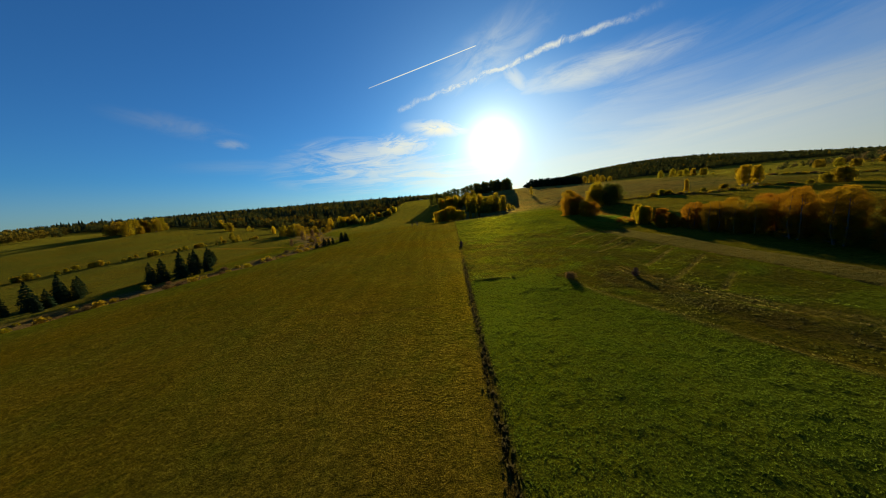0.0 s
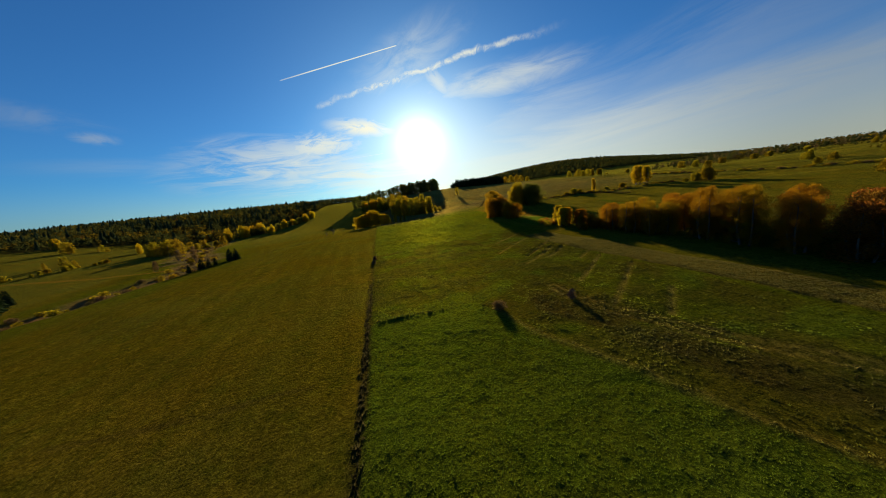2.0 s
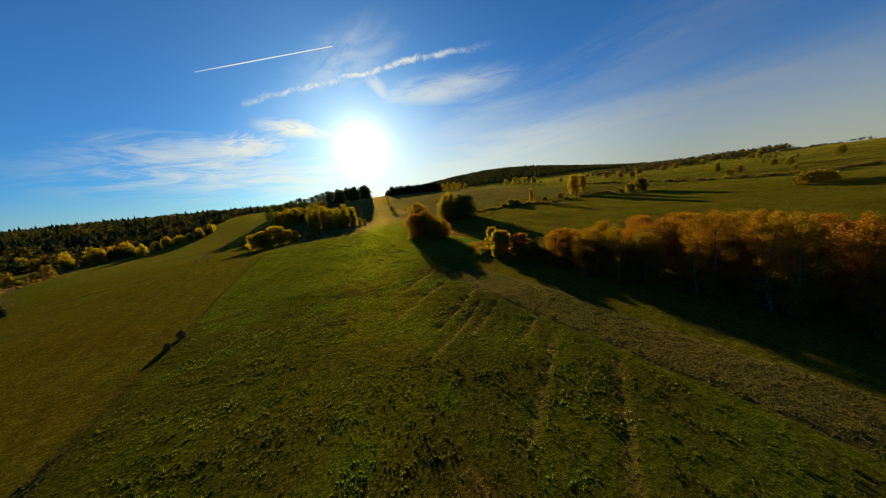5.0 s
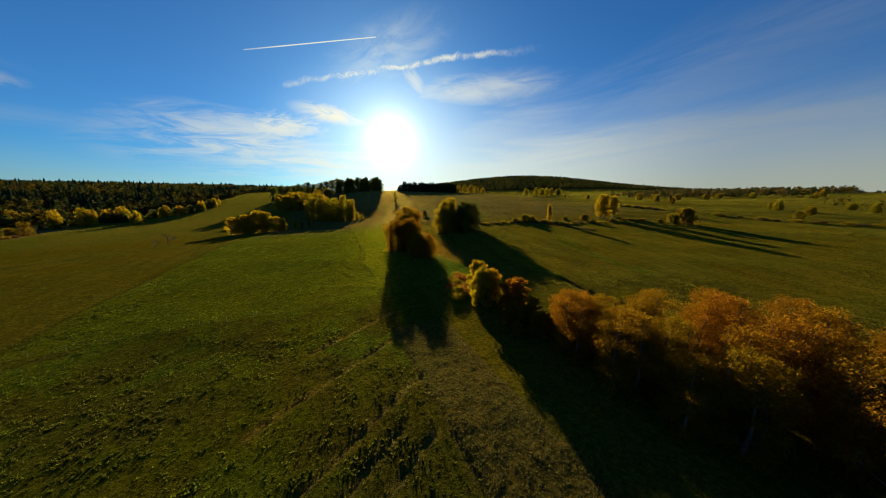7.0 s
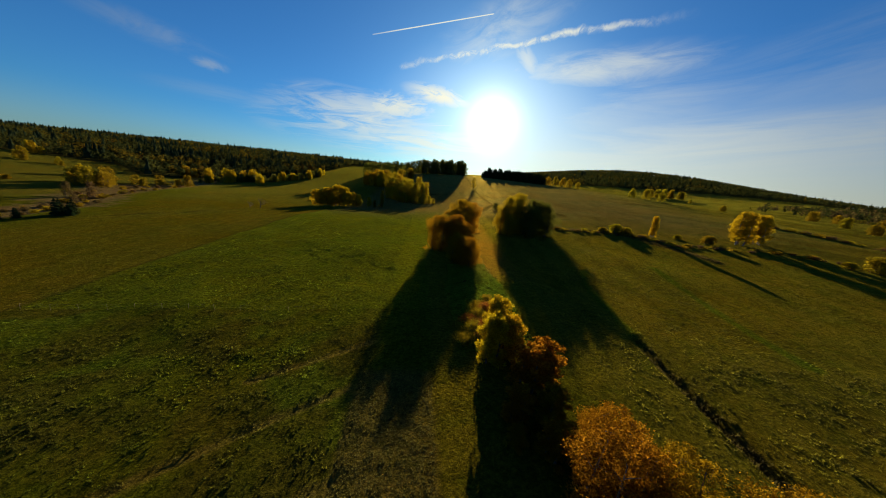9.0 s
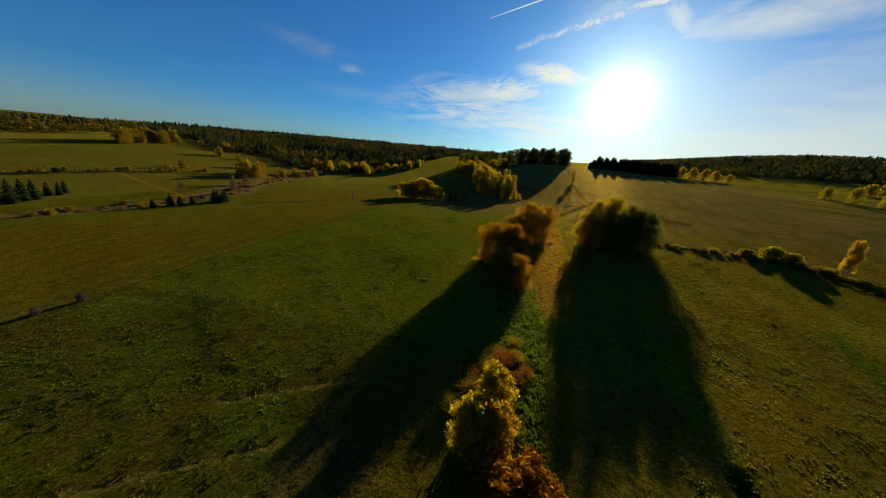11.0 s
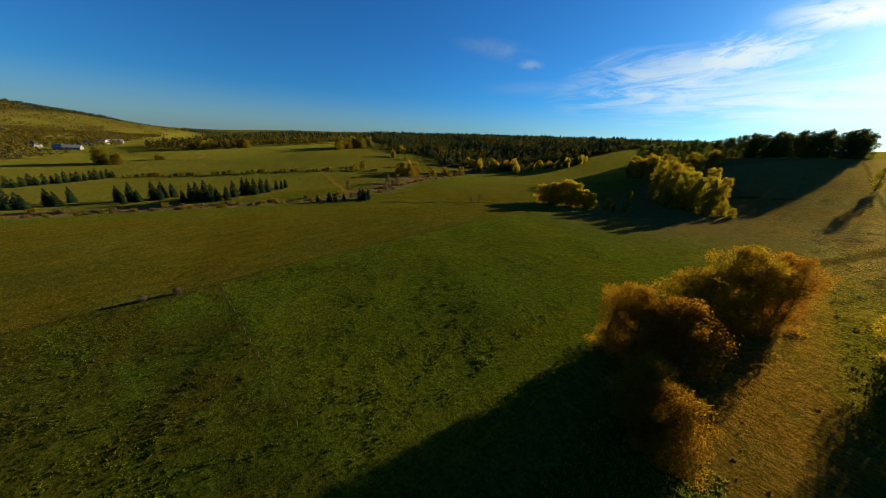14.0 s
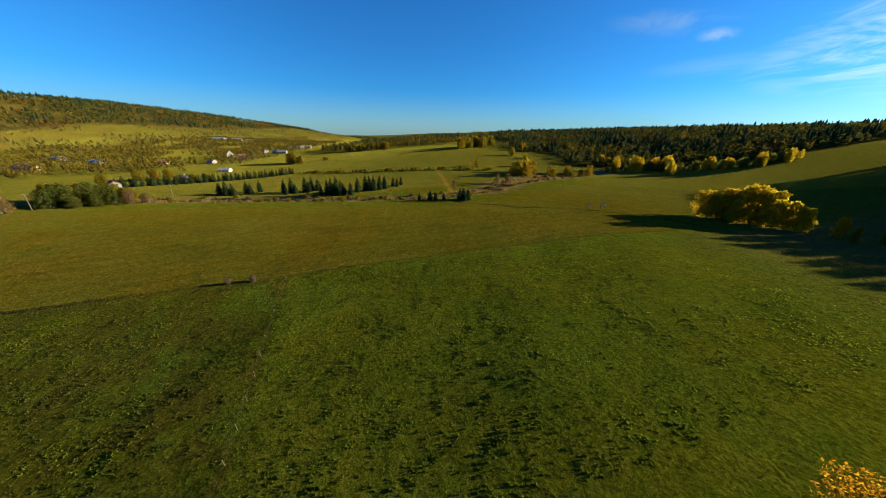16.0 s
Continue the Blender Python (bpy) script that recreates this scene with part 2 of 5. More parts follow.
def ground_look(n):
    cover = n.add("ShaderNodeVertexColor", layer_name="cover").outputs[0]
    pos = n.add("ShaderNodeTexCoord").outputs["Object"]
    hump = n.noise(pos, 0.75, 4, 0.6)
    tuft = n.noise(pos, 2.1, 6, 0.72)
    fine = n.noise(pos, 8.0, 4, 0.7)
    patch = n.noise(pos, 0.045, 5, 0.6)
    blotch = n.noise(pos, 0.22, 6, 0.7)
    dry = n.mix(n.ramp(patch, 0.36, 0.66, 0.0, 0.75), cover, n.mix(1.0, cover, (1.20, 0.97, 0.82), "MULTIPLY"))
    lush = n.mix(n.ramp(blotch, 0.45, 0.72, 0.0, 0.7), dry, n.mix(1.0, dry, (0.60, 0.84, 0.7), "MULTIPLY"))
    # shade between humps and tufts put into the colour: hollows darker, crests lighter
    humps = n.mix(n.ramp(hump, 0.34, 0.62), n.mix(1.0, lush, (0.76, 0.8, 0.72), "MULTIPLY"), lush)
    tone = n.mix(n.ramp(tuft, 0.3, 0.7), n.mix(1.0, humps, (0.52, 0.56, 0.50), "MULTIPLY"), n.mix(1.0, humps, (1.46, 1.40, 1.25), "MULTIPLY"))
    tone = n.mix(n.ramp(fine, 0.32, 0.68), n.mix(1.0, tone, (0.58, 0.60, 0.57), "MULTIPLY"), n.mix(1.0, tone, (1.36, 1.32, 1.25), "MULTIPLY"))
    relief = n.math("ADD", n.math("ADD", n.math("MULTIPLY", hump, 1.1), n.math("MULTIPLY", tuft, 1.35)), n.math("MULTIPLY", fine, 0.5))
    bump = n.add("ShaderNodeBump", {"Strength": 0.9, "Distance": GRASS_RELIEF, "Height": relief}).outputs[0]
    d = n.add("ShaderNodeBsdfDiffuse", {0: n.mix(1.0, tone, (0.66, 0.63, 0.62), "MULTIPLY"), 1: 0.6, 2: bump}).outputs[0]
    fuzz = n.add("ShaderNodeBsdfSheen", {0: n.mix(1.0, tone, SHEEN_TONE, "MULTIPLY"), 1: 0.38, 2: bump}).outputs[0]
    blades = n.add("ShaderNodeBsdfAnisotropic", {"Color": n.mix(1.0, tone, BLADE_GLOSS, "MULTIPLY"), "Roughness": 0.47, "Normal": bump}).outputs[0]
    return n.add("ShaderNodeAddShader", {0: n.add("ShaderNodeAddShader", {0: d, 1: fuzz}).outputs[0], 1: blades}).outputs[0]


GROUND = material("meadow", ground_look)


def tuft_look(n):
    tip = n.add("ShaderNodeVertexColor", layer_name="cover").outputs[0]
    rnd = n.add("ShaderNodeNewGeometry").outputs["Random Per Island"]
    col = n.add("ShaderNodeHueSaturation", {"Value": n.ramp(rnd, 0, 1, 0.7, 1.5), "Color": tip}).outputs[0]
    d = n.add("ShaderNodeBsdfDiffuse", {0: col}).outputs[0]
    t = n.add("ShaderNodeBsdfTranslucent", {0: col}).outputs[0]
    return n.add("ShaderNodeMixShader", {0: 0.58, 1: d, 2: t}).outputs[0]


TUFT = material("grass_blades", tuft_look)


def thicket_look(n):
    tint = n.add("ShaderNodeVertexColor", layer_name="cover").outputs[0]
    rnd = n.add("ShaderNodeNewGeometry").outputs["Random Per Island"]
    col = n.add("ShaderNodeHueSaturation", {"Value": n.ramp(rnd, 0, 1, 0.82, 1.22), "Color": tint}).outputs[0]
    d = n.add("ShaderNodeBsdfDiffuse", {0: col}).outputs[0]
    t = n.add("ShaderNodeBsdfTranslucent", {0: col}).outputs[0]
    return n.add("ShaderNodeMixShader", {0: 0.35, 1: d, 2: t}).outputs[0]


THICKET = material("thicket_leaves", thicket_look)

# ---- the ground ----
RISES = [
    (60, 360, -8.6), (130, 410, 3), (180, 430, -4.8), (0, 60, -1.2), (60, 60, 0.7), (10, 130, 0.1),
    (70, 130, -2.3), (110, 170, -0.5), (40, 200, 3.8), (-40, 100, 4.2), (-90, 150, 2.1), (-40, 230, 1.3),
    (120, 100, 3.5),
]
SLOPES = [
    (-160, 150, -25.3), (-210, 260, 21.6), (-150, 430, -30.8), (-20, 330, 3.3), (100, 350, -8.7), (110, 520, 17),
    (220, 200, 3.5), (250, 400, 13.7), (-300, 120, -5.8), (-350, 350, 6.3), (100, 0, -4), (-120, -20, 13.8),
    (350, 150, -1.3),
]
HILLS = [
    (-2000, -250, -55.4), (980, 1280, 98.7), (-400, -100, -8.5), (-700, 200, 14.1), (-550, 600, -20.2), (-200, 850, 20.1),
    (150, 850, -1.2), (500, 600, -21.1), (700, 200, 28.6), (400, -200, -11.5), (-900, 900, 23.3),
]
MOUNTAINS = [
    (1100, 1200, -14.5), (1500, 400, 1.5), (-1000, -800, -66.2), (-1700, -1400, 107.6), (-2600, -900, 46.7), (-3200, -400, 28.8),
    (-2900, 600, -92.2), (-1500, 200, -41.4), (0, -1500, -24.1), (0, 1800, 0.3), (-1200, 1000, 14.9), (1500, -800, 7.7),
    (500, -300, -35.1), (3000, 1500, 21.3), (-2500, -2800, 91), (800, 2800, 53.2), (-600, -300, -10.5), (-4300, 300, -109),
    (-1200, 1700, -26),
]
LEVEL = 69


def smooth(x, a, b):
    t = np.clip((x - a) / (b - a), 0, 1)
    return t * t * (3 - 2 * t)


def land(x, y):
    """Height of the bare ground, in metres: low rises on a valley side, with wooded hills round it."""
    x, y = np.asarray(x, float), np.asarray(y, float)
    z = np.full(np.broadcast(x, y).shape, float(LEVEL))
    for bumps, r in ((RISES, 60), (SLOPES, 140), (HILLS, 380), (MOUNTAINS, 750)):
        for cx, cy, h in bumps:
            z = z + h * np.exp(-((x - cx) ** 2 + (y - cy) ** 2) / (2 * r * r))
    return z


def near_line(x, y, points):
    """Distance of places to a broken line."""
    d = np.full(np.shape(x), 1e9)
    for (ax, ay), (bx, by) in zip(points, points[1:]):
        vx, vy = bx - ax, by - ay
        s = np.clip(((x - ax) * vx + (y - ay) * vy) / (vx * vx + vy * vy), 0, 1)
        d = np.minimum(d, np.hypot(x - ax - s * vx, y - ay - s * vy))
    return d


def inside(x, y, poly):
    odd = np.zeros(np.shape(x), bool)
    for (ax, ay), (bx, by) in zip(poly, poly[1:] + poly[:1]):
        cross = (ay > y) != (by > y)
        odd ^= cross & (x < (bx - ax) * (y - ay) / (by - ay + 1e-12) + ax)
    return odd


def waves(x, y, size, seed=0):
    """Cheap smooth noise, -1 to 1, with features of that size."""
    k = np.random.RandomState(seed)
    out = 0
    for i in range(7):
        a, f, p = k.uniform(0, math.tau), (0.6 + 0.25 * i) / size * math.tau / 2, k.uniform(0, math.tau)
        out = out + np.sin((x * math.cos(a) + y * math.sin(a)) * f + p + 1.7 * np.sin((y * math.cos(a) - x * math.sin(a)) * f * 0.6 + p * 2)) / 7
    return out * 1.6


def fence_x(y):
    return 3.7 + 0.0335 * (np.asarray(y, float) - 20)


def strip_left(y):
    return 70.1 + 0.06 * np.maximum(0, 116 - np.asarray(y, float))


def strip_right(y):
    return 80.8 + 0.03 * (122 - np.asarray(y, float))


BANK = [(40, 84), (43, 72), (45, 62), (47.5, 54), (51, 46), (55, 38), (60, 26), (66, 8), (70, -20)]
LOW_TRACK = [(45.6, 71), (45.4, 64), (47.4, 57.2), (49.8, 51.6), (52.6, 45.2), (56.5, 36.5), (62, 26)]
LUSH_EDGE = [(8, 72.5), (14, 73), (20, 72), (27, 71.5), (30, 65), (32, 56), (37.4, 44.1), (40, 35.2), (44, 26.7), (50, 10), (54, -30)]
DARK_BAND = [(40, 66), (43, 56), (46, 46), (50, 36), (55, 24), (60, 8)]
GREEN_LINES = [[(126.8, 166), (122.5, 157), (119.3, 138.4), (118.4, 131)], [(153, 171), (152.3, 167.4), (144.2, 137.8), (142.7, 124.3)]]
DITCH = [(118.4, 132), (117.2, 122), (116.2, 112), (115.2, 104), (113, 95)]
UP_TRACKS = [[(70, 73.8), (49.3, 58.4)], [(70, 84), (52.6, 71.1)], [(63, 58.9), (53.5, 51.6)], [(71, 109), (54.2, 96.8)], [(69.6, 99.4), (59.6, 92.4)], [(69.5, 120.5), (50, 107)], [(71, 130.8), (56, 121.7)], [(66.7, 101.6), (50.1, 89.1)], [(71.5, 90), (65, 85.6)]]
TOP_TRACK = [(126, 268), (129, 305), (127, 384), (131, 500), (143, 570), (160, 650)]
STREAM = [(-148, -80), (-151, 0), (-150, 60), (-132, 110), (-110, 158), (-98, 200), (-106, 242), (-132, 281), (-150, 335), (-165, 400), (-185, 460)]
BRUSH_LINE = [(140, 226), (152, 223), (171, 217), (180, 196), (184, 180)]
WET_PATCH = [(153, 268), (158, 270), (165, 258), (163, 253), (156, 260)]
WET_LINE = [(100, 252), (107, 260), (119, 284), (128, 300)]
HUT = (153, 270)
POLES = [(-124, -13), (-165, 30)]
TOP_BANK = [(80, 381), (92, 377), (112, 371)]
FIELD_DITCH = [(-97, 204), (-72, 214), (-48, 237), (-36, 260), (-10, 284), (12, 290)]
BRUSH = [(-98, 215), (-90, 240), (-108, 275), (-140, 310), (-160, 345), (-172, 330), (-150, 285), (-128, 248), (-112, 222)]
FIELD_PATH = [(-106, 220), (-127, 225.5), (-165, 232.5), (-194, 237.5), (-234, 241)]
FIELD_RUT = [(-30, 57.5), (-24, 56.5), (-14, 56.3), (-2, 56.9)]
FAR_LANE = [(-340, 100), (-369, 119), (-410, 160), (-470, 150)]
ROUGH = [(86, 128), (98, 128), (99, 150), (97, 172), (86, 170), (84, 150)]

COVER = {
    "mown": (0.062, 0.058, 0.005), "pasture": (0.051, 0.066, 0.005), "lush": (0.050, 0.078, 0.006), "stubble": (0.078, 0.070, 0.013),
    "rough": (0.064, 0.054, 0.011), "weeds": (0.036, 0.034, 0.008), "right": (0.080, 0.078, 0.008), "far": (0.072, 0.074, 0.010),
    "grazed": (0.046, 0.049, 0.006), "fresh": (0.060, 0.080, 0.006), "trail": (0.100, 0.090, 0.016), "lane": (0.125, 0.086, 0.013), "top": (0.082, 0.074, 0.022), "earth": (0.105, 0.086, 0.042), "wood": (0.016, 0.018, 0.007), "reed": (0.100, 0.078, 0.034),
}


def cover(x, y):
    """Colour of what grows at a place."""
    c = np.empty(np.shape(x) + (3,))
    c[:] = COVER["far"]

    def lay(name, f):
        f = np.clip(f, 0, 1)[..., None]
        c[:] = c * (1 - f) + np.array(COVER[name]) * f

    wob = 1.2 * waves(x, y, 9, 3)
    fx = fence_x(y)
    left = smooth(fx - x + 0.25 * wob, -0.3, 0.5)
    edge = near_line(x, y, STREAM)
    lay("pasture", smooth(x - fx, -0.4, 0.4) * smooth(300 - y, -20, 60))
    near_part = smooth(x - fx, 0, 1) * smooth(141 - 0.07 * (62 - x) - y, -0.4, 0.4) * smooth(72 - x, 0, 1)
    lay("grazed", near_part * smooth(waves(x, y, 16, 24) + 0.6 * waves(x, y, 6, 25), -1.1, 0.3) * 0.9)
    lay("lush", near_part * smooth(waves(x, y, 21, 26) + 0.5 * waves(x, y, 8, 27), 0.25, 0.8) * 0.7)
    lay("fresh", smooth(x - fx, 0, 1) * smooth(y - 141 + 0.07 * (62 - x), -0.4, 0.4) * smooth(300 - y, -20, 40) * 0.8)
    lay("right", smooth(x - 100 + wob, -4, 6) * smooth(420 - y, 0, 150))
    lay("far", smooth(x - 235, 0, 130) * 0.75)
    lay("top", smooth(y - 235 + 0.3 * (x - 100), -20, 60) * smooth(x - fx, 0, 10) * smooth(700 - y, 0, 100) * smooth(330 - x, 0, 120))
    valley = smooth(edge, 4, 9) * smooth(x + 150, 0, 20)
    lay("mown", left * valley * smooth(330 - y, -40, 60) * (0.75 + 0.35 * waves(x, y, 60, 5)))
    lay("pasture", left * valley * (1 - smooth(edge + 6 * waves(x, y, 40, 9), 18, 40)) * 0.7)
    lay("lush", (inside(x + 0.2 * wob, y + 0.3 * wob, LUSH_EDGE + [(2, -30), (6, 72)]) & (x > fx)) * 0.9)
    lay("stubble", smooth(x - strip_left(y), -0.2, 0.2) * smooth(strip_right(y) - x, -0.3, 0.3) * smooth(124 - y + 0.4 * wob, -0.8, 0.8) * smooth(y + 60, 0, 30))
    lay("right", smooth(x - strip_right(y), -0.3, 0.3) * smooth(92 - x, -1, 1) * smooth(200 - y, 0, 30) * 0.7)
    lay("lane", smooth(x - 92, -1, 1) * smooth(107 - x, -1, 3) * smooth(y - 150, 0, 20) * smooth(250 - y, 0, 30) * 0.9)
    lay("lush", inside(x + wob, y + wob, ROUGH) * 0.6)
    lay("weeds", (1 - smooth(np.abs(x - fx - 0.1 * wob), 0.35, 1.0)) * smooth(120 - y, -30, 40) * 0.85)
    lay("weeds", (1 - smooth(np.abs(x - fx), 0.2, 0.6)) * smooth(300 - y, -30, 40) * 0.6)
    lay("weeds", (1 - smooth(near_line(x, y, DARK_BAND) + wob, 2.2, 4.6)) * 0.75)
    lay("trail", (1 - smooth(near_line(x, y, LUSH_EDGE[4:]) + 0.15 * wob, 0.3, 1.1)) * 0.55)
    rut = near_line(x, y, LOW_TRACK)
    lay("weeds", (1 - smooth(rut, 1.4, 2.6)) * 0.6)
    lay("trail", (1 - smooth(np.abs(rut - 0.9), 0.15, 0.6)) * 0.8)
    for one in UP_TRACKS:
        lay("trail", (1 - smooth(near_line(x, y, one), 0.3, 0.9)) * 0.8)
    lay("weeds", (1 - smooth(near_line(x, y, DITCH), 0.5, 1.3)) * 0.9)
    lay("weeds", (1 - smooth(near_line(x, y, TOP_TRACK), 0.5, 1.3)) * 0.6)
    lay("reed", (1 - smooth(edge + 3 * waves(x, y, 30, 8), 6, 13)) * 0.85)
    lay("reed", inside(x + 4 * wob, y + 4 * wob, BRUSH) * 0.7)
    lay("weeds", (1 - smooth(near_line(x, y, FIELD_DITCH) + 0.4 * wob, 0.6, 1.8)) * 0.9)
    lay("rough", (1 - smooth(near_line(x, y, BRUSH_LINE) + wob, 1.5, 4.5)) * 0.8)
    for one in GREEN_LINES:
        lay("lush", (1 - smooth(near_line(x, y, one) + 0.3 * wob, 0.5, 1.6)) * 0.9)
    lay("weeds", inside(x + wob, y + wob, WET_PATCH) * 0.8)
    lay("weeds", (1 - smooth(near_line(x, y, WET_LINE) + 0.6 * wob, 1.0, 2.6)) * 0.8)
    lay("weeds", (1 - smooth(near_line(x, y, TOP_BANK), 0.8, 2.0)) * 0.9)
    lay("lane", (1 - smooth(near_line(x, y, FIELD_PATH), 0.9, 2.2)) * 0.9)
    lay("weeds", (1 - smooth(near_line(x, y, FIELD_RUT) + 0.2 * wob, 0.2, 0.7)) * 0.6)
    lay("earth", (1 - smooth(near_line(x, y, FAR_LANE), 1.0, 2.5)) * 0.7)
    c *= (1 + 0.055 * left * np.sin((x + 0.05 * y + 1.5 * waves(x, y, 80, 21)) * math.tau / 6.5) * smooth(330 - y, 0, 60))[..., None]
    d = np.hypot(x, y)
    plots = np.sign(np.sin((x * 0.8 + y * 0.6) / 70 + 2 * np.sin(y / 230))) * np.sign(np.sin((y * 0.8 - x * 0.6) / 110))
    c *= (1 + 0.10 * plots * smooth(d, 330, 420))[..., None]
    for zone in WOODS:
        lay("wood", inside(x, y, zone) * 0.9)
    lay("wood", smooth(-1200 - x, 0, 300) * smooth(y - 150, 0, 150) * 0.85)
    lay("rough", smooth(-600 - x, 0, 300) * smooth(220 - y, 0, 120) * smooth(waves(x, y, 180, 65) + 0.6 * waves(x, y, 60, 66), -0.9, 0.4) * 0.7)
    # old mown swathes and strip fields on the open side
    side = smooth(x - 107, 0, 6) * smooth(420 - y, 0, 60)
    c *= (1 + 0.07 * side * np.sin((x - 0.12 * y + 2.5 * waves(x, y, 50, 61)) * math.tau / 9) + 0.13 * side * waves(x, y, 22, 62))[..., None]
    run = 0.55 * x + 0.83 * y + 9 * waves(x, y, 160, 63)
    strips = smooth(x - 215, 0, 40) * smooth(900 - x, 0, 100)
    c *= (1 + strips * (0.22 * np.sin(run * math.tau / 61) * np.sin(run * math.tau / 37 + 1) + 0.10 * waves(x, y, 40, 64)))[..., None]
    lay("weeds", strips * (1 - smooth(np.abs(np.sin(run * math.pi / 43)), 0.05, 0.12)) * 0.6)
    # extra blue in every cover colour stands in for haze and blue skylight
    c[..., 2] *= 1.7
    return c


WOODS = [
    [(-215, 400), (-165, 470), (-120, 560), (-95, 620), (-85, 760), (10, 830), (60, 1150), (-300, 1250), (-700, 1100), (-1000, 800), (-900, 620), (-600, 500), (-370, 420), (-340, 380), (-270, 430)],
    [(-1350, -760), (-900, -800), (-1100, -1500), (-3000, -1500), (-4300, -150), (-3500, -60), (-3000, -200), (-2550, -330), (-2200, -480), (-1800, -560)],
    [(420, 980), (560, 900), (760, 800), (980, 720), (1150, 560), (1400, 300), (1600, 350), (1500, 1000), (1200, 1500), (600, 1700), (380, 1300)],
    [(-1300, 420), (-1000, 420), (-850, 560), (-1050, 800), (-1400, 700)],
]


def axis(lo, hi, step, reach, grow):
    mid = list(np.arange(lo, hi + step / 2, step))
    for sign in (-1, 1):
        p, s = (lo if sign < 0 else hi), step
        while abs(p) < reach:
            s = min(s * grow, 140)
            p += sign * s
            mid.append(p)
    return np.array(sorted(mid))


def surface(x, y):
    """The ground with its small unevenness: tussocks, ruts, banks and the ditch."""
    z = land(x, y)
    fade = smooth(420 - np.hypot(x - 60, y - 110), 0, 200)
    fx = fence_x(y)
    grazed = smooth(x - fx, 0, 2)
    z = z + fade * (0.04 + 0.035 * grazed) * (waves(x, y, 3.1, 11) * waves(x, y, 7.3, 12) + 0.7 * waves(x, y, 1.9, 13))
    z = z + fade * grazed * 0.09 * smooth(waves(x, y, 2.3, 15) + 0.5 * waves(x, y, 11, 16), 0.25, 0.9)
    z = z + 0.35 * fade * waves(x, y, 26, 14)
    b = near_line(x, y, BANK)
    z = z - 0.12 * np.exp(-(b / 1.6) ** 2) + 0.1 * np.exp(-((b - 3.2) / 1.8) ** 2)
    z = z - 1.1 * np.exp(-(near_line(x, y, DITCH) / 0.9) ** 2)
    e = near_line(x, y, LUSH_EDGE)
    z = z + 0.12 * np.exp(-(e / 0.7) ** 2)
    for one in UP_TRACKS:
        z = z - 0.25 * np.exp(-(near_line(x, y, one) / 0.6) ** 2)
    z = z - 0.25 * (np.exp(-((x - strip_left(y)) / 0.5) ** 2) + np.exp(-((x - strip_right(y)) / 0.5) ** 2)) * smooth(150 - y, 0, 20)
    z = z - 0.2 * np.exp(-((x - fx) / 0.5) ** 2) * smooth(130 - y, 0, 30)
    z = z - 1.8 * np.exp(-(near_line(x, y, STREAM) / 7.0) ** 2)
    z = z - 0.6 * np.exp(-(near_line(x, y, FIELD_DITCH) / 1.5) ** 2)
    return z


def sheet(name, xs, ys, mat):
    gx, gy = np.meshgrid(xs, ys)
    gz = surface(gx, gy)
    nx, ny = len(xs), len(ys)
    verts = np.stack([gx, gy, gz], -1).reshape(-1, 3)
    i = np.arange(nx * ny).reshape(ny, nx)
    faces = np.stack([i[:-1, :-1], i[:-1, 1:], i[1:, 1:], i[1:, :-1]], -1).reshape(-1, 4)
    me = quads_mesh(name, verts, faces, mat)
    col = me.color_attributes.new("cover", "FLOAT_COLOR", "POINT")
    rgba = np.ones((nx * ny, 4), np.float32)
    rgba[:, :3] = cover(gx, gy).reshape(-1, 3)
    col.data.foreach_set("color", rgba.ravel())
    me.polygons.foreach_set("use_smooth", np.ones(len(faces), bool))
    return me


def quads_mesh(name, verts, faces, mat):
    """A mesh from arrays: faces all with the same number of corners."""
    me = bpy.data.meshes.new(name)
    verts, faces = np.asarray(verts, np.float32), np.asarray(faces, np.int32)
    k = faces.shape[1]
    me.vertices.add(len(verts))
    me.vertices.foreach_set("co", verts.ravel())
    me.loops.add(faces.size)
    me.loops.foreach_set("vertex_index", faces.ravel())
    me.polygons.add(len(faces))
    me.polygons.foreach_set("loop_start", np.arange(0, faces.size, k, dtype=np.int32))
    me.update(calc_edges=True)
    me.materials.append(mat)
    return me


GX = axis(-30, 150, 0.72, 4900, 1.042)
GY = axis(10, 240, 0.72, 4900, 1.03)
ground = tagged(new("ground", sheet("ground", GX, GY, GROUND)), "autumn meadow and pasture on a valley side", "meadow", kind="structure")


def z_at(x, y):
    return float(surface(np.array([x], float), np.array([y], float))[0])

# ---- trees ----


def leaf_cards(k, centres, size):
    """Small four-cornered leaves round the given places, turned every way."""
    n = len(centres)
    a = k.normal(size=(n, 3))
    a /= np.linalg.norm(a, axis=1)[:, None] + 1e-9
    b = np.cross(a, k.normal(size=(n, 3)))
    b /= np.linalg.norm(b, axis=1)[:, None] + 1e-9
    s = size * k.uniform(0.6, 1.4, (n, 1))
    a, b = a * s, b * s * 0.62
    verts = np.stack([centres - a, centres + b - a * 0.1, centres + a, centres - b + a * 0.1], 1).reshape(-1, 3)
    return verts, np.arange(4 * n).reshape(n, 4)


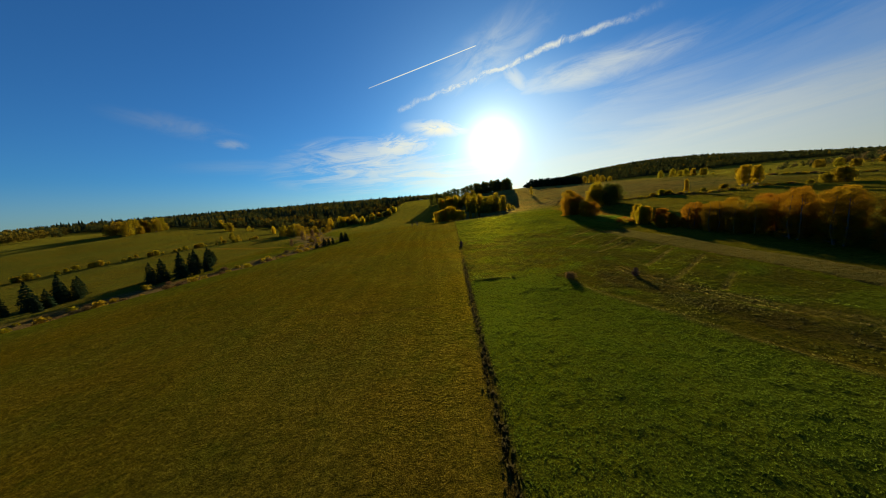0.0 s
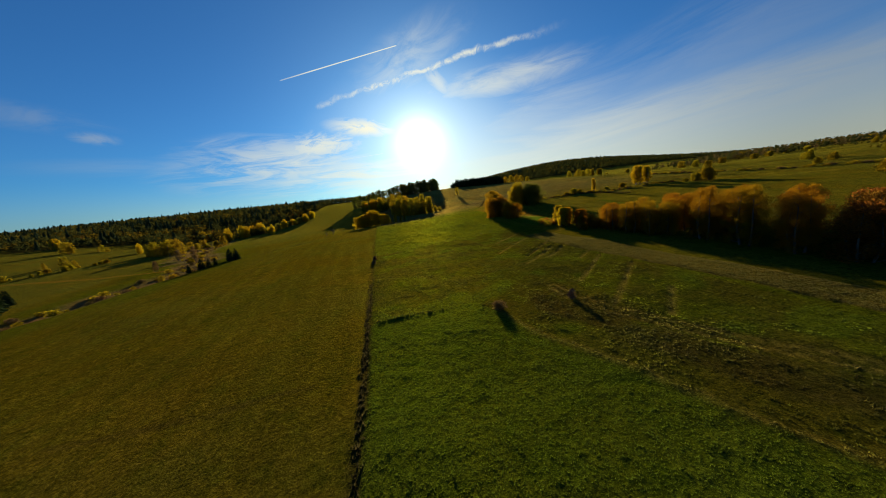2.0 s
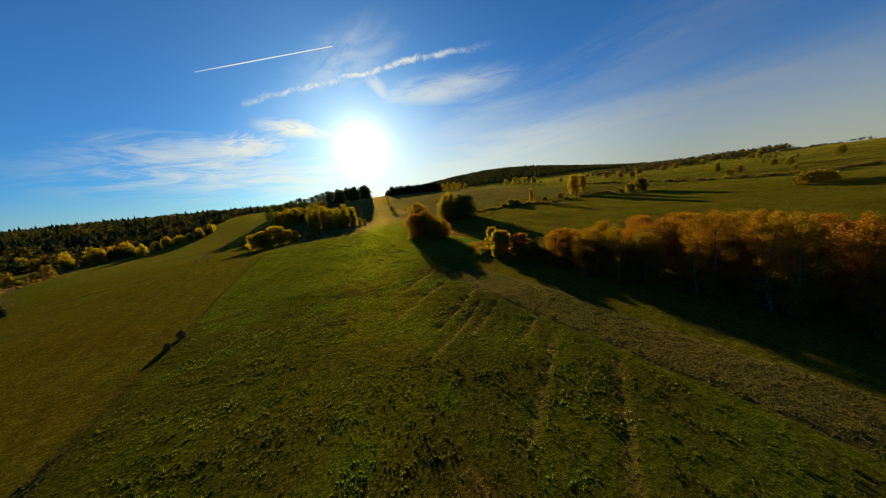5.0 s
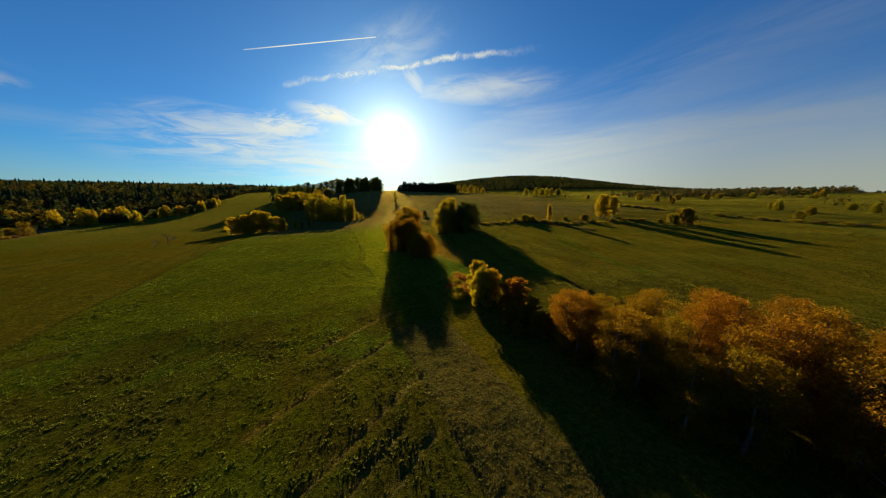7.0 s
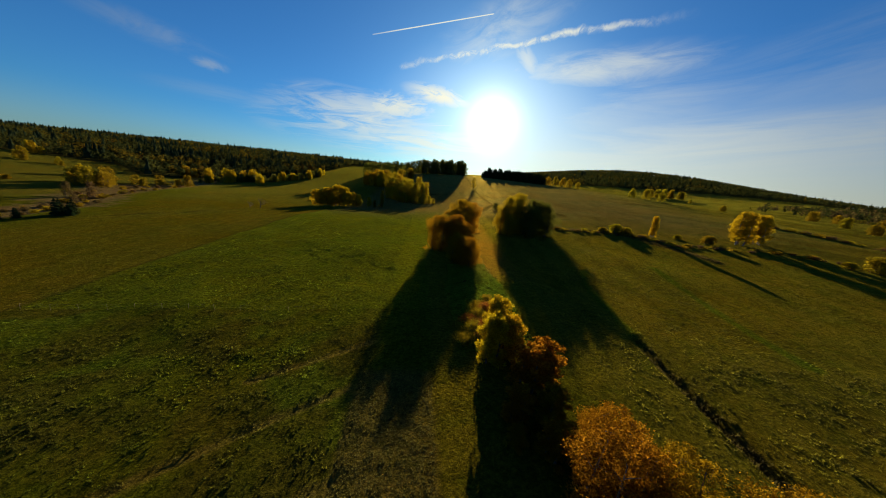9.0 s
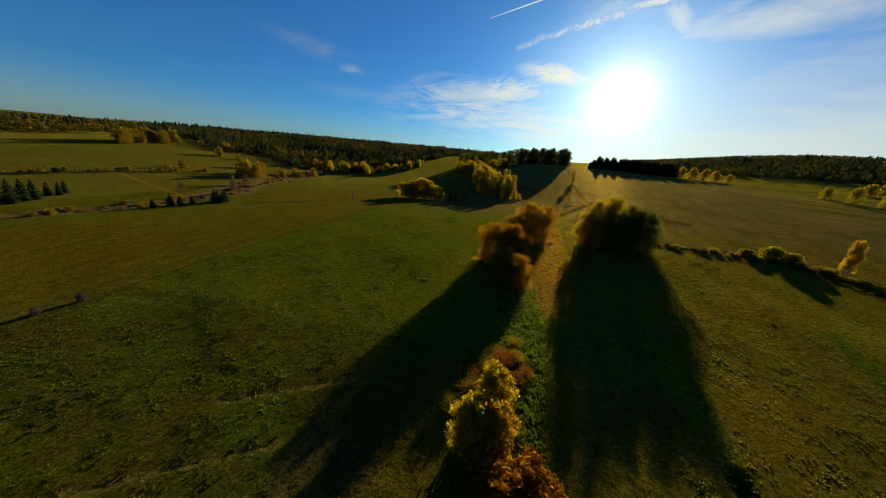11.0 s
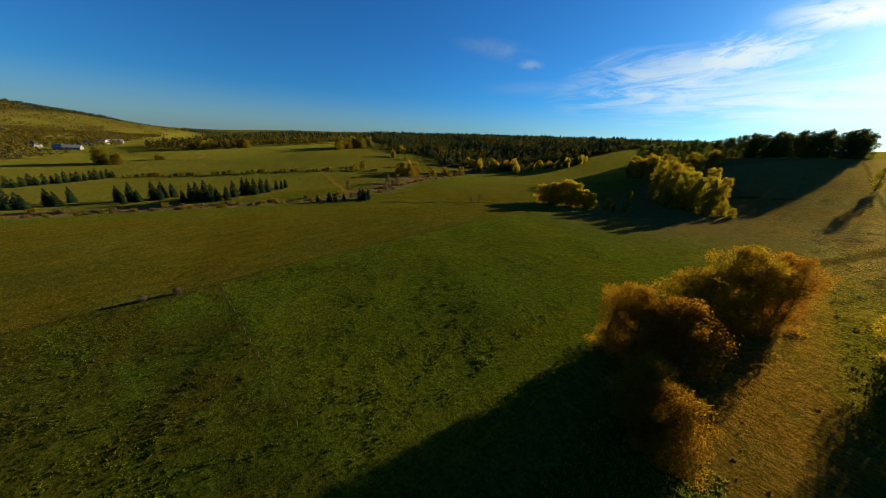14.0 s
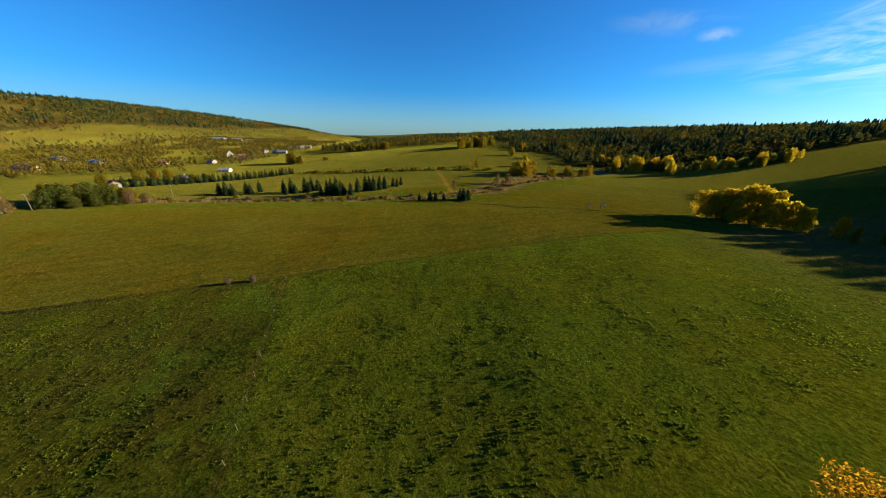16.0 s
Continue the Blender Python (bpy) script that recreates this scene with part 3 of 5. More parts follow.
def clumps(k, blobs, n):
    """Places spread over the outer parts of several round clumps (x, y, z, radius)."""
    blobs = np.array(blobs, float)
    share = blobs[:, 3] ** 2
    pick = k.choice(len(blobs), n, p=share / share.sum())
    d = k.normal(size=(n, 3))
    d /= np.linalg.norm(d, axis=1)[:, None]
    r = blobs[pick, 3] * (0.15 + 0.85 * k.random_sample(n) ** 0.5) * (1 + 0.12 * k.normal(size=n).clip(-2, 1.6))
    return blobs[pick, :3] + d * r[:, None] * np.array([1, 1, 0.85])


def tube(a, b, ra, rb, sides=6):
    a, b = np.array(a, float), np.array(b, float)
    w = (b - a) / (np.linalg.norm(b - a) + 1e-9)
    u = np.cross(w, (0.3, 0.5, 0.81))
    u /= np.linalg.norm(u)
    v = np.cross(w, u)
    t = np.arange(sides) * math.tau / sides
    ring = np.cos(t)[:, None] * u + np.sin(t)[:, None] * v
    verts = np.concatenate([a + ring * ra, b + ring * rb])
    i = np.arange(sides)
    j = (i + 1) % sides
    return verts, np.stack([i, j, j + sides, i + sides], 1)


def joined(name, pieces, mat):
    vs, fs, n = [], [], 0
    for v, f in pieces:
        vs.append(v)
        fs.append(f + n)
        n += len(v)
    return quads_mesh(name, np.concatenate(vs), np.concatenate(fs), mat)


def thing(name, label, category, group=""):
    return tagged(new(name), label, category, group)


def child(name, me, parent):
    ob = new(name, me)
    ob.parent = parent
    return ob


def broadleaf(name, label, seed, height, width, leaf, leaves=3000, size=0.3, stems=1, low=0.25, bark_mat=None, category="tree", group=""):
    """A broad-leaved tree: stems with limbs, and a crown of leaves in clumps, with gaps."""
    k = np.random.RandomState(seed)
    wood, blobs = [], []
    for s in range(stems):
        a = s * math.tau / max(stems, 1) + k.uniform(0, 1)
        off = 0 if stems == 1 else width * 0.13
        base = np.array([off * math.cos(a), off * math.sin(a), -0.4])
        lean = np.array([math.cos(a), math.sin(a), 0]) * (0.03 if stems == 1 else 0.09) * width
        fork = base * (1, 1, 0) + lean + (0, 0, height * (low + 0.22))
        tip = base * (1, 1, 0) * 0.6 + lean * 0.9 + (0, 0, height * (0.92 - 0.07 * (s % 3)))
        r = height * 0.016 + 0.04
        wood += [tube(base, fork, r, r * 0.65, 7), tube(fork, tip, r * 0.65, r * 0.12)]
        n = max(13, int(48 / stems))
        for i in range(n):
            t = (i + k.uniform(0.2, 0.8)) / n
            ang = 2.4 * i + a + k.uniform(-0.4, 0.4)
            zz = height * (low + (0.93 - low) * t)
            prof = max(0.04, 1 - ((t - 0.4) / 0.62) ** 2) ** 0.6
            reach = width * 0.38 * prof * k.uniform(0.25, 1.05) / (1 if stems == 1 else 1.35)
            start = base * (1, 1, 0) + lean * (0.6 + 0.3 * t) + (0, 0, max(height * low * 0.6, zz - reach * 0.7))
            end = base * (1, 1, 0) * (1 - 0.4 * t) + lean * (0.6 + 0.3 * t) + (math.cos(ang) * reach, math.sin(ang) * reach, zz)
            wood.append(tube(start, end, r * 0.34 * (1.1 - t * 0.6), r * 0.07, 5))
            blobs.append((*end, width * k.uniform(0.11, 0.22) * (0.55 + 0.45 * prof)))
        blobs.append((*(tip + (0, 0, -0.02 * height)), width * 0.08))
    pts = clumps(k, blobs, leaves)
    pts = pts[pts[:, 2] > 0.12]
    root = thing(name, label, category, group)
    child("trunk", joined("trunk", wood, bark_mat or BARK), root)
    crown = [leaf_cards(k, pts, size)]
    child("crown", joined("crown", crown, LEAF[leaf]), root)
    return root


def conifer(name, label, seed, height, width, tiers=13, group=""):
    """A spruce: a straight stem with whorls of drooping boughs, thick with needle sprays."""
    k = np.random.RandomState(seed)
    root = thing(name, label, "conifer", group)
    child("trunk", joined("trunk", [tube((0, 0, -0.4), (0, 0, height * 0.97), height * 0.018 + 0.05, 0.02)], BARK), root)
    boughs, sprays = [], []
    for i in range(tiers):
        t = i / (tiers - 1)
        z = height * (0.06 + 0.92 * t)
        r = width / 2 * (1 - t) ** 0.6 * (0.8 + 0.2 * min(1.0, 4 * t)) + 0.08
        m = max(6, int(13 * (1 - 0.5 * t)))
        for j in range(m):
            a = j * math.tau / m + k.uniform(-0.25, 0.25) + i
            q = r * k.uniform(0.7, 1.15)
            d, s = np.array([math.cos(a), math.sin(a), 0]), np.array([-math.sin(a), math.cos(a), 0])
            w = q * 0.33 + 0.06
            z0, z1 = z + height * 0.03, z - q * k.uniform(0.15, 0.42)
            mid = d * q * 0.55 + (0, 0, (z0 + z1) / 2 + 0.06 * q)
            boughs.append((np.array([(0, 0, z0), mid - s * w, d * q + (0, 0, z1), mid + s * w]), np.array([[0, 1, 2, 3]])))
            for _ in range(7):
                u = k.uniform(0.3, 1.05)
                sprays.append(d * q * u + s * q * k.normal() * 0.16 + (0, 0, z0 + (z1 - z0) * u + k.normal() * 0.05 * height / tiers * 4))
    boughs.append(leaf_cards(k, np.array(sprays), width * 0.055))
    child("crown", joined("crown", boughs, LEAF["needle"]), root)
    return root


def bare_tree(name, label, seed, height, width):
    """A leafless tree: forking limbs and fine twigs."""
    k = np.random.RandomState(seed)
    wood = []

    def grow(p, d, length, r, level):
        q = p + d * length
        wood.append(tube(p, q, r, r * 0.62, 5 if level < 2 else 3))
        if level == 5:
            return
        for _ in range(3 if level else 4):
            e = d + k.normal(size=3) * (0.42 + 0.05 * level) + (0, 0, 0.12)
            e /= np.linalg.norm(e)
            grow(p + d * length * k.uniform(0.6, 1.0), e * (1, 1, 0.95), length * k.uniform(0.55, 0.8), r * 0.55, level + 1)

    grow(np.array([0, 0, -0.3]), np.array([0.03, 0.0, 1.0]), height * 0.3, height * 0.02, 0)
    root = thing(name, label, "bare tree")
    me = joined("trunk", wood, BARK)
    child("trunk", me, root)
    return root


def plant(make, spots, seed=0):
    """The first spot gets the tree that was built, the others copies: x, y, scale, width."""
    k = random.Random(seed)
    for i, (x, y, s, w) in enumerate(spots):
        turn = k.uniform(0, 360)
        m = Matrix.LocRotScale((x, y, z_at(x, y)), Euler((0, 0, radians(turn))), (s * w, s * w, s))
        if i:
            copy_thing(make, m)
        else:
            last = (make, m)
    last[0].matrix_basis = last[1]


# hedgerow of tall autumn trees
plant(broadleaf("hedge_tree", "tall orange autumn tree in a dense field hedgerow", 1, 11.5, 8.5, "orange", 30000, 0.082, 4, 0.03, group="hedgerow trees"),
      [(103, 99, 0.92, 1.1), (108, 93, 0.98, 1.15), (113, 97, 0.9, 1.2), (105, 86, 1.02, 1.1), (112, 86, 1.0, 1.1), (118, 90, .85, 1.1), (116, 78, 1.0, 1.2), (109, 78, 1.05, 1.1), (122, 82, .8, 1.1), (117, 68, 1.0, 1.2)], 1)
plant(broadleaf("hedge_tree", "slender amber-leaved autumn tree in a dense field hedgerow", 30, 10.5, 7, "amber", 27000, 0.08, 4, 0.03, group="hedgerow trees"),
      [(94.4, 104, 1.0, 1.2), (97, 99, 0.9, 1.1), (99.5, 104, 0.85, 1.1), (98, 93, 1.0, 1.1), (101, 88, 1.05, 1.1), (97, 86, 1.0, 1.1), (103, 80, 1.1, 1.1), (94.2, 96, 1.05, 1.2), (96.5, 108, 0.85, 1.2), (94.5, 89, 0.85, 1.2)], 30)
plant(broadleaf("hedge_tree", "tall amber and yellow autumn tree in a dense field hedgerow", 2, 14, 8, "amber", 30000, 0.082, 3, 0.06, group="hedgerow trees"),
      [(98, 76, 1.1, 1.0), (98, 67, 1.1, 1.05), (103, 71, 1.05, 1.0), (104, 61, 1.05, 1.0), (97, 58, 1.0, 1.0)], 2)
plant(broadleaf("hedge_tree", "rust-brown autumn tree in a dense field hedgerow", 3, 12, 8.5, "rust", 9000, 0.16, 4, 0.03, group="hedgerow trees"),
      [(98, 50, 1.0, 1.1), (105, 52, 1.05, 1.1), (100, 42, 1.0, 1.1), (108, 43, 1.0, 1.1), (112, 55, 1.0, 1.1), (101, 33, 1.0, 1.1), (109, 33, 1.0, 1.1), (104, 24, 1.0, 1.1), (112, 23, 1.0, 1.1), (110, 63, 1.0, 1.1), (106, 14, 1.0, 1.1)], 3)
# small trees past the end of the hedge
plant(broadleaf("small_tree", "slender yellow-leaved tree in a ditch hedge", 4, 9.5, 5.5, "yellow", 9000, 0.17, 3, 0.05), [(91.2, 130, 0.95, 1.0), (89.6, 125.5, 0.9, 1.1), (92.2, 125.5, .85, 1.1)], 4)
plant(broadleaf("small_tree", "slender russet tree in a ditch hedge", 5, 9, 4.2, "orange", 7000, 0.16, 3, 0.04), [(96, 121.5, 0.78, 1.6), (93.4, 119.5, 0.85, 1.5), (90.5, 115, 0.6, 1.5), (94.5, 114.5, 0.62, 1.5), (93, 110.5, 0.52, 1.7), (96, 110, 0.6, 1.6), (98.5, 112, 0.4, 2.0), (89.5, 112, 0.3, 2.0)], 5)
for leaf, tone, seed, spots in (
        ("rust", "russet", 45, [(88, 137, .9, 1), (92, 141.5, 1, 1), (90, 132, .9, 1), (94, 138, .7, 1.1), (95.5, 140, .6, 1.1), (90.5, 135, .8, 1.2)]),
        ("olive", "olive", 46, [(90, 139.5, 1, 1), (90.5, 143, .8, 1.1), (94, 143, .7, 1), (88.5, 134.5, 1, 1), (86.5, 131, .8, 1.1), (92, 136, .8, 1), (94, 130, .6, 1.2), (93.5, 147, .5, 1.3)])):
    plant(broadleaf("ditch_bush", "low dense " + tone + " bush in a wet ditch", seed, 1.6, 5.2, leaf, 3600, 0.09, 5, 0.0, category="bush", group="ditch bushes"), spots, seed)
# rounded clump of thorn and maple
plant(broadleaf("field_maple", "dense rounded golden-brown field maple", 6, 12.5, 10.5, "amber", 34000, 0.105, 4, 0.0), [(82.8, 184, 1.02, 0.95), (88.5, 183, 1.06, 0.98), (93, 205, 1.28, 1.0), (98, 211, 1.15, 0.9), (89.5, 194, 1.12, 1.1), (91.5, 170, 0.75, 1.1), (88.5, 173, 0.78, 0.95)], 6)
plant(broadleaf("oak", "dense dark green oak in a meadow", 7, 14, 11, "green", 32000, 0.125, 3, 0.0), [(124, 207.5, 1.02, 1.15), (130, 209, 1.08, 1.15), (127, 214, 1.14, 1.1), (126.5, 281, 0.36, 1.2)], 7)
plant(broadleaf("lime_tree", "rounded olive and yellow lime tree", 8, 14, 11, "willow", 32000, 0.12, 3, 0.0), [(117, 212.5, 1.22, 1.0), (122, 219, 1.28, 1.0), (114, 210, 0.95, 1.0)], 8)
# lone trees on the open slope
plant(broadleaf("birch", "yellow autumn birch standing alone in a meadow", 9, 12.5, 7.5, "yellow", 6500, 0.24, 3, 0.1, bark_mat=PALE_BARK), [(219, 203, 1.22, 1.1), (230, 205, 1.12, 1.05), (184, 211, 0.84, 0.6)], 9)
plant(broadleaf("meadow_bush", "low rounded olive bush in a meadow", 10, 6, 7, "olive", 2600, 0.3, 4, 0.02, category="bush"),
      [(244, 171, 1.5, 1.0), (237, 173, 0.95, 1.1), (231, 176, 0.4, 1.5), (203, 202, 0.6, 1.3), (170, 217, 0.8, 1.2), (174, 215, 0.6, 1.4), (165, 219, 0.45, 1.5), (196, 210, .35, 1.5)], 10)
# the hedge with yellow crowns on the slope
plant(broadleaf("ash_tree", "yellow and olive autumn tree on a field edge", 11, 13, 9, "yellow", 4500, 0.33, 2, 0.08), [(-4, 309, 1.01, 1.1), (3, 313, 1.1, 0.98), (10, 312, 1.3, 0.98), (17, 312, 0.92, 0.94), (25, 314, 0.78, 0.85), (33, 317, 0.6, 0.77), (6, 321, 1.22, 1.02), (14, 436, 1.38, 0.94), (24, 430, 1.57, 0.94), (4, 444, 1.18, 0.94), (0, 315, 1.1, 0.9), (7, 309, 0.8, 1), (14, 316, 1.15, 0.9), (21, 315, 0.9, 0.9)], 11)
plant(broadleaf("willow", "olive-yellow willow in a clump on the slope", 12, 18.5, 11, "willow", 8000, 0.26, 3, 0.0),
      [(73, 333, 1.08, 0.78), (68, 340, 0.99, 0.78), (77, 343, 1.01, 0.78), (63, 350, 1.15, 0.78), (70, 354, 1.24, 0.78), (57, 359, 1.13, 0.78), (51, 368, 1.35, 0.78), (62, 368, 1.03, 0.78), (46, 378, 1.38, 0.78), (55, 380, 1.1, 0.78), (39, 389, 1.3, 0.78), (46, 396, 1.01, 0.78), (80, 332, 0.4, 1.3), (84, 327, 0.26, 1.4), (60, 345, 0.95, 0.75), (54, 352, 1, 0.75), (66, 347, 0.8, 0.8), (49, 361, 1.1, 0.75), (43, 372, 1.15, 0.75), (75, 337, 0.8, 0.8)], 12)
plant(broadleaf("poplar", "slim pale poplar beside a clump of trees", 40, 12, 3.6, "olive", 2200, 0.24, 1, 0.02), [(43, 318, 1.15, 1.0), (38, 312, 0.5, 1.8)], 40)
plant(broadleaf("grove_tree", "dark green tree in a hilltop grove", 13, 20, 14, "green", 4500, 0.42, 3, 0.0),
      [(131 - 6.6 * (i % 10) + 1.5 * ((i * 7) % 3), 526 + 2.0 * (i % 10) + 9 * (i // 10) + 2 * ((i * 5) % 3), (0.78 if i % 10 == 0 else 0.88) + 0.09 * ((i * 7) % 4), 0.95) for i in range(20)]
      + [(70 - 8.5 * i, 544 - 2 * i + 5 * ((i * 5) % 3), 0.92 + 0.06 * ((i * 3) % 4), 1.0) for i in range(11)], 13)
plant(broadleaf("grove_tree", "olive autumn tree behind a clump of willows", 44, 16, 12, "olive", 4500, 0.36, 3, 0.0),
      [(30, 430, .95, 1), (46, 424, .9, 1), (38, 440, 1.0, 1), (44, 458, 1.05, 1), (26, 458, 1.05, 1), (14, 462, 1.1, 1), (2, 460, 1.1, 1), (55, 470, 1.0, 1), (20, 446, 1.0, 1)], 44)
plant(conifer("pine", "dark pine in a hilltop plantation", 14, 17, 8.5, group="plantation"),
      [(160 + 2.6 * (i % 30) + 1.2 * ((i * 7) % 3), 512 - 1.3 * (i % 30) + 7 * (i // 30) + 2.5 * ((i * 5) % 3), 0.62 + 0.06 * ((i * 3) % 5) - (0.2 if i % 30 < 3 else 0), 1.3) for i in range(90)], 14)
plant(broadleaf("grove_tree", "olive tree at the end of a hilltop plantation", 29, 12, 10, "olive", 1800, 0.4, 1, 0.02), [(242, 474, 1, 1), (252, 472, 1.1, 1), (263, 474, 1.1, 1), (274, 476, 1.0, 1.1), (286, 476, .8, 1.2), (290, 372, .8, 1), (296, 360, .9, 1), (303, 350, .8, 1)], 29)
plant(broadleaf("field_thorn", "small thin thorn tree beside a track", 41, 9, 5, "olive", 900, 0.22, 1, 0.1), [(127.5, 394, 1.35, 1.1)], 41)
plant(bare_tree("bare_tree", "leafless grey tree standing alone in a field", 15, 11, 8), [(-24, 269, 0.95, 1.0), (-28.5, 266, 0.7, 1.0)], 15)
plant(broadleaf("thorn_bush", "small brown thorn bush in the pasture", 16, 2.1, 2.8, "brush", 1800, 0.10, 5, 0.0, category="bush"), [(30.3, 66.4, 0.8, 1.4)], 16)
plant(broadleaf("fence_bush", "small leafless bush on the fence line", 17, 1.6, 1.5, "twig", 900, 0.10, 3, 0.02, category="bush"), [(7.7, 123.4, 1.0, 1.0), (8.0, 129, 1.1, 1.0)], 17)
plant(conifer("spruce", "young dark spruce beside a stream", 18, 9.5, 6.0, 11, group="stream spruces"),
      [(-167, 62, 1.1, 1.1), (-169, 57, .95, 1.2), (-166, 67, .8, 1.1), (-172, 64, .9, 1.1), (-172, 74, 1.0, 1.1), (-170, 77, .85, 1.1), (-179, 81, .95, 1), (-168, 101, 1.0, 1), (-165, 107, 1.2, 1), (-162, 110, .8, 1.1), (-166, 117, 1.2, 1), (-171, 121, 1.1, 1), (-169, 126, .95, 1.1), (-163, 120, .9, 1), (-145, 135, 1.1, 1), (-142, 138, 1.2, 1), (-136, 142, 1.35, 1), (-139, 145, 1.1, 1), (-133, 147, .9, 1), (-131, 152, .95, 1), (-144, 157, 1.1, 1),
       (-147, 163, 1.2, 1), (-150, 166, 1.1, 1), (-144, 169, 1.15, 1), (-148, 174, 1.1, 1), (-150, 178, 1, 1), (-160, 186, .75, 1), (-162, 193, .7, 1), (-157, 189, .7, 1), (-88, 193, .45, 1.2), (-85, 199, .6, 1.3), (-83, 202, .5, 1.3), (-82, 207, .45, 1.2), (-78, 216, .75, 1.1), (-80, 219, .7, 1.1), (-77, 221, .7, 1.1), (-75, 218, .6, 1.2), (-158, 104, .75, 1), (-141, 131, .8, 1)], 18)
plant(broadleaf("bank_bush", "leafless grey bush on a field bank", 19, 3.0, 2.2, "twig", 1500, 0.10, 4, 0.02, category="bush"), [(44.8, 64, 0.72, 1.1)], 19)
# yellow trees along the wood's edge, and trees of the far meadows


def clustered(spots, spread=5.0, seed=3):
    """Each spot with two smaller neighbours, as trees at a wood's edge stand."""
    k = random.Random(seed)
    out = []
    for x, y, t, w in spots:
        out.append((x, y, t, w))
        out += [(x + k.uniform(-1, 1) * spread, y + k.uniform(-1, 1) * spread, t * k.uniform(0.55, 0.9), w) for _ in range(2)]
    return out


plant(broadleaf("edge_tree", "bright yellow tree at the edge of a wood", 20, 14, 10, "yellow", 1300, 0.48, 2, 0.02, group="wood edge"),
      clustered([(-170, 432, 1.25, .8), (-156, 471, 1.0, 1.1), (-148, 478, 1.15, 1), (-126, 454, 1.0, .8), (-121, 499, .95, 1), (-112, 508, .8, 1.1), (-96, 525, .95, 1), (-89, 550, .85, 1), (-159, 444, 1.3, .8), (-94, 563, .8, 1), (-205, 342, .7, 1), (-313, 401, .9, 1.1), (-522, 165, 1.0, 1.3)]), 20)
plant(broadleaf("edge_tree", "olive-green tree at the edge of a wood", 21, 14, 10, "olive", 1300, 0.48, 2, 0.02, group="wood edge"),
      clustered([(-155, 383, .8, 1), (-203, 443, 1.0, 1), (-162, 307, 1.05, .9), (-169, 314, .9, 1), (-166, 323, 1.0, 1), (-178, 317, .9, 1), (-166, 344, .6, 1.2), (-165, 365, .65, 1.2), (-270, 360, .85, 1), (-252, 369, .55, 1), (-373, 376, 1.3, 1), (-362, 360, 1.2, 1), (-368, 345, 1.25, 1), (-360, 330, 1.2, 1), (-354, 316, 1.2, 1),
       (-382, 352, 1.3, 1), (-378, 330, 1.2, 1), (-214, 285, .55, 1.1), (-391, 71, 1.3, 1), (-400, 64, 1.1, 1), (-385, 82, .9, 1), (-535, 150, 1.1, 1.2), (-545, 175, 1.1, 1.2), (-515, 195, 1.1, 1.2), (-510, 215, 1.1, 1.2), (-407, 112, .45, 1.6)], 7.0, 4), 21)
plant(broadleaf("field_tree", "olive autumn tree in a far meadow", 22, 9, 9, "olive", 1400, 0.45, 2, 0.05, group="far meadow trees"),
      [(578, 703, 2.0, 1), (590, 697, 2.2, 1), (602, 694, 2.3, 1), (616, 691, 2.2, 1), (630, 680, 2.0, 1), (581, 604, 1.0, 1), (330, 314, .6, 1), (451, 338, 1.1, 1), (395, 281, .95, 1), (367, 250, .8, 1), (385, 185, 1.0, 1), (330, 156, .55, 1.2), (358, 160, .7, 1.1), (622, 236, .8, 1.2), (437, 163, .6, 1.2), (419, 149, .8, 1.1), (562, 317, .9, 1.2), (626, 295, .9, 1.3), (338, 126, .6, 1),
       (265, 104, .75, 1.3), (273, 102, .7, 1.5), (281, 101, .6, 1.5), (288, 100, .45, 1.6), (506, 139, 1.0, 1), (271, 188, .5, 1.2), (391, 190, .7, 1), (470, 350, 1.1, 1), (490, 345, 1.0, 1), (520, 330, 1.0, 1.2), (600, 320, .9, 1.4), (660, 330, 1.0, 1.3), (690, 250, 1.0, 1.3), (740, 280, 1.1, 1.3)], 22)
plant(conifer("hedge_spruce", "young spruce in a dense dark row", 23, 7.5, 4.6, 9, group="spruce row"),
      [(-216 - 1.95 * i + 1.3 * ((i * 5) % 3), -34 + 3.0 * i, 0.85 + 0.08 * ((i * 7) % 5), 1.15) for i in range(41)], 23)
plant(broadleaf("hedge_bush", "low brown and olive bush in a field hedge", 24, 4, 4.5, "olive", 500, 0.4, 2, 0.02, category="bush", group="field hedge"),
      [(-292 + 4.4 * i * 0.5 + 2 * ((i * 5) % 3), 92 + 4.4 * i, 0.45 + 0.12 * ((i * 7) % 6), 1.1) for i in range(46)], 24)
FIELD_EDGE = [(288, 250), (295, 223), (300, 174), (314, 134), (345, 112), (372, 100)]
SCRUB_LINE = [(138, 223), (152, 219), (168, 216), (178, 211), (183, 198), (200, 196), (224, 190), (240, 178)]
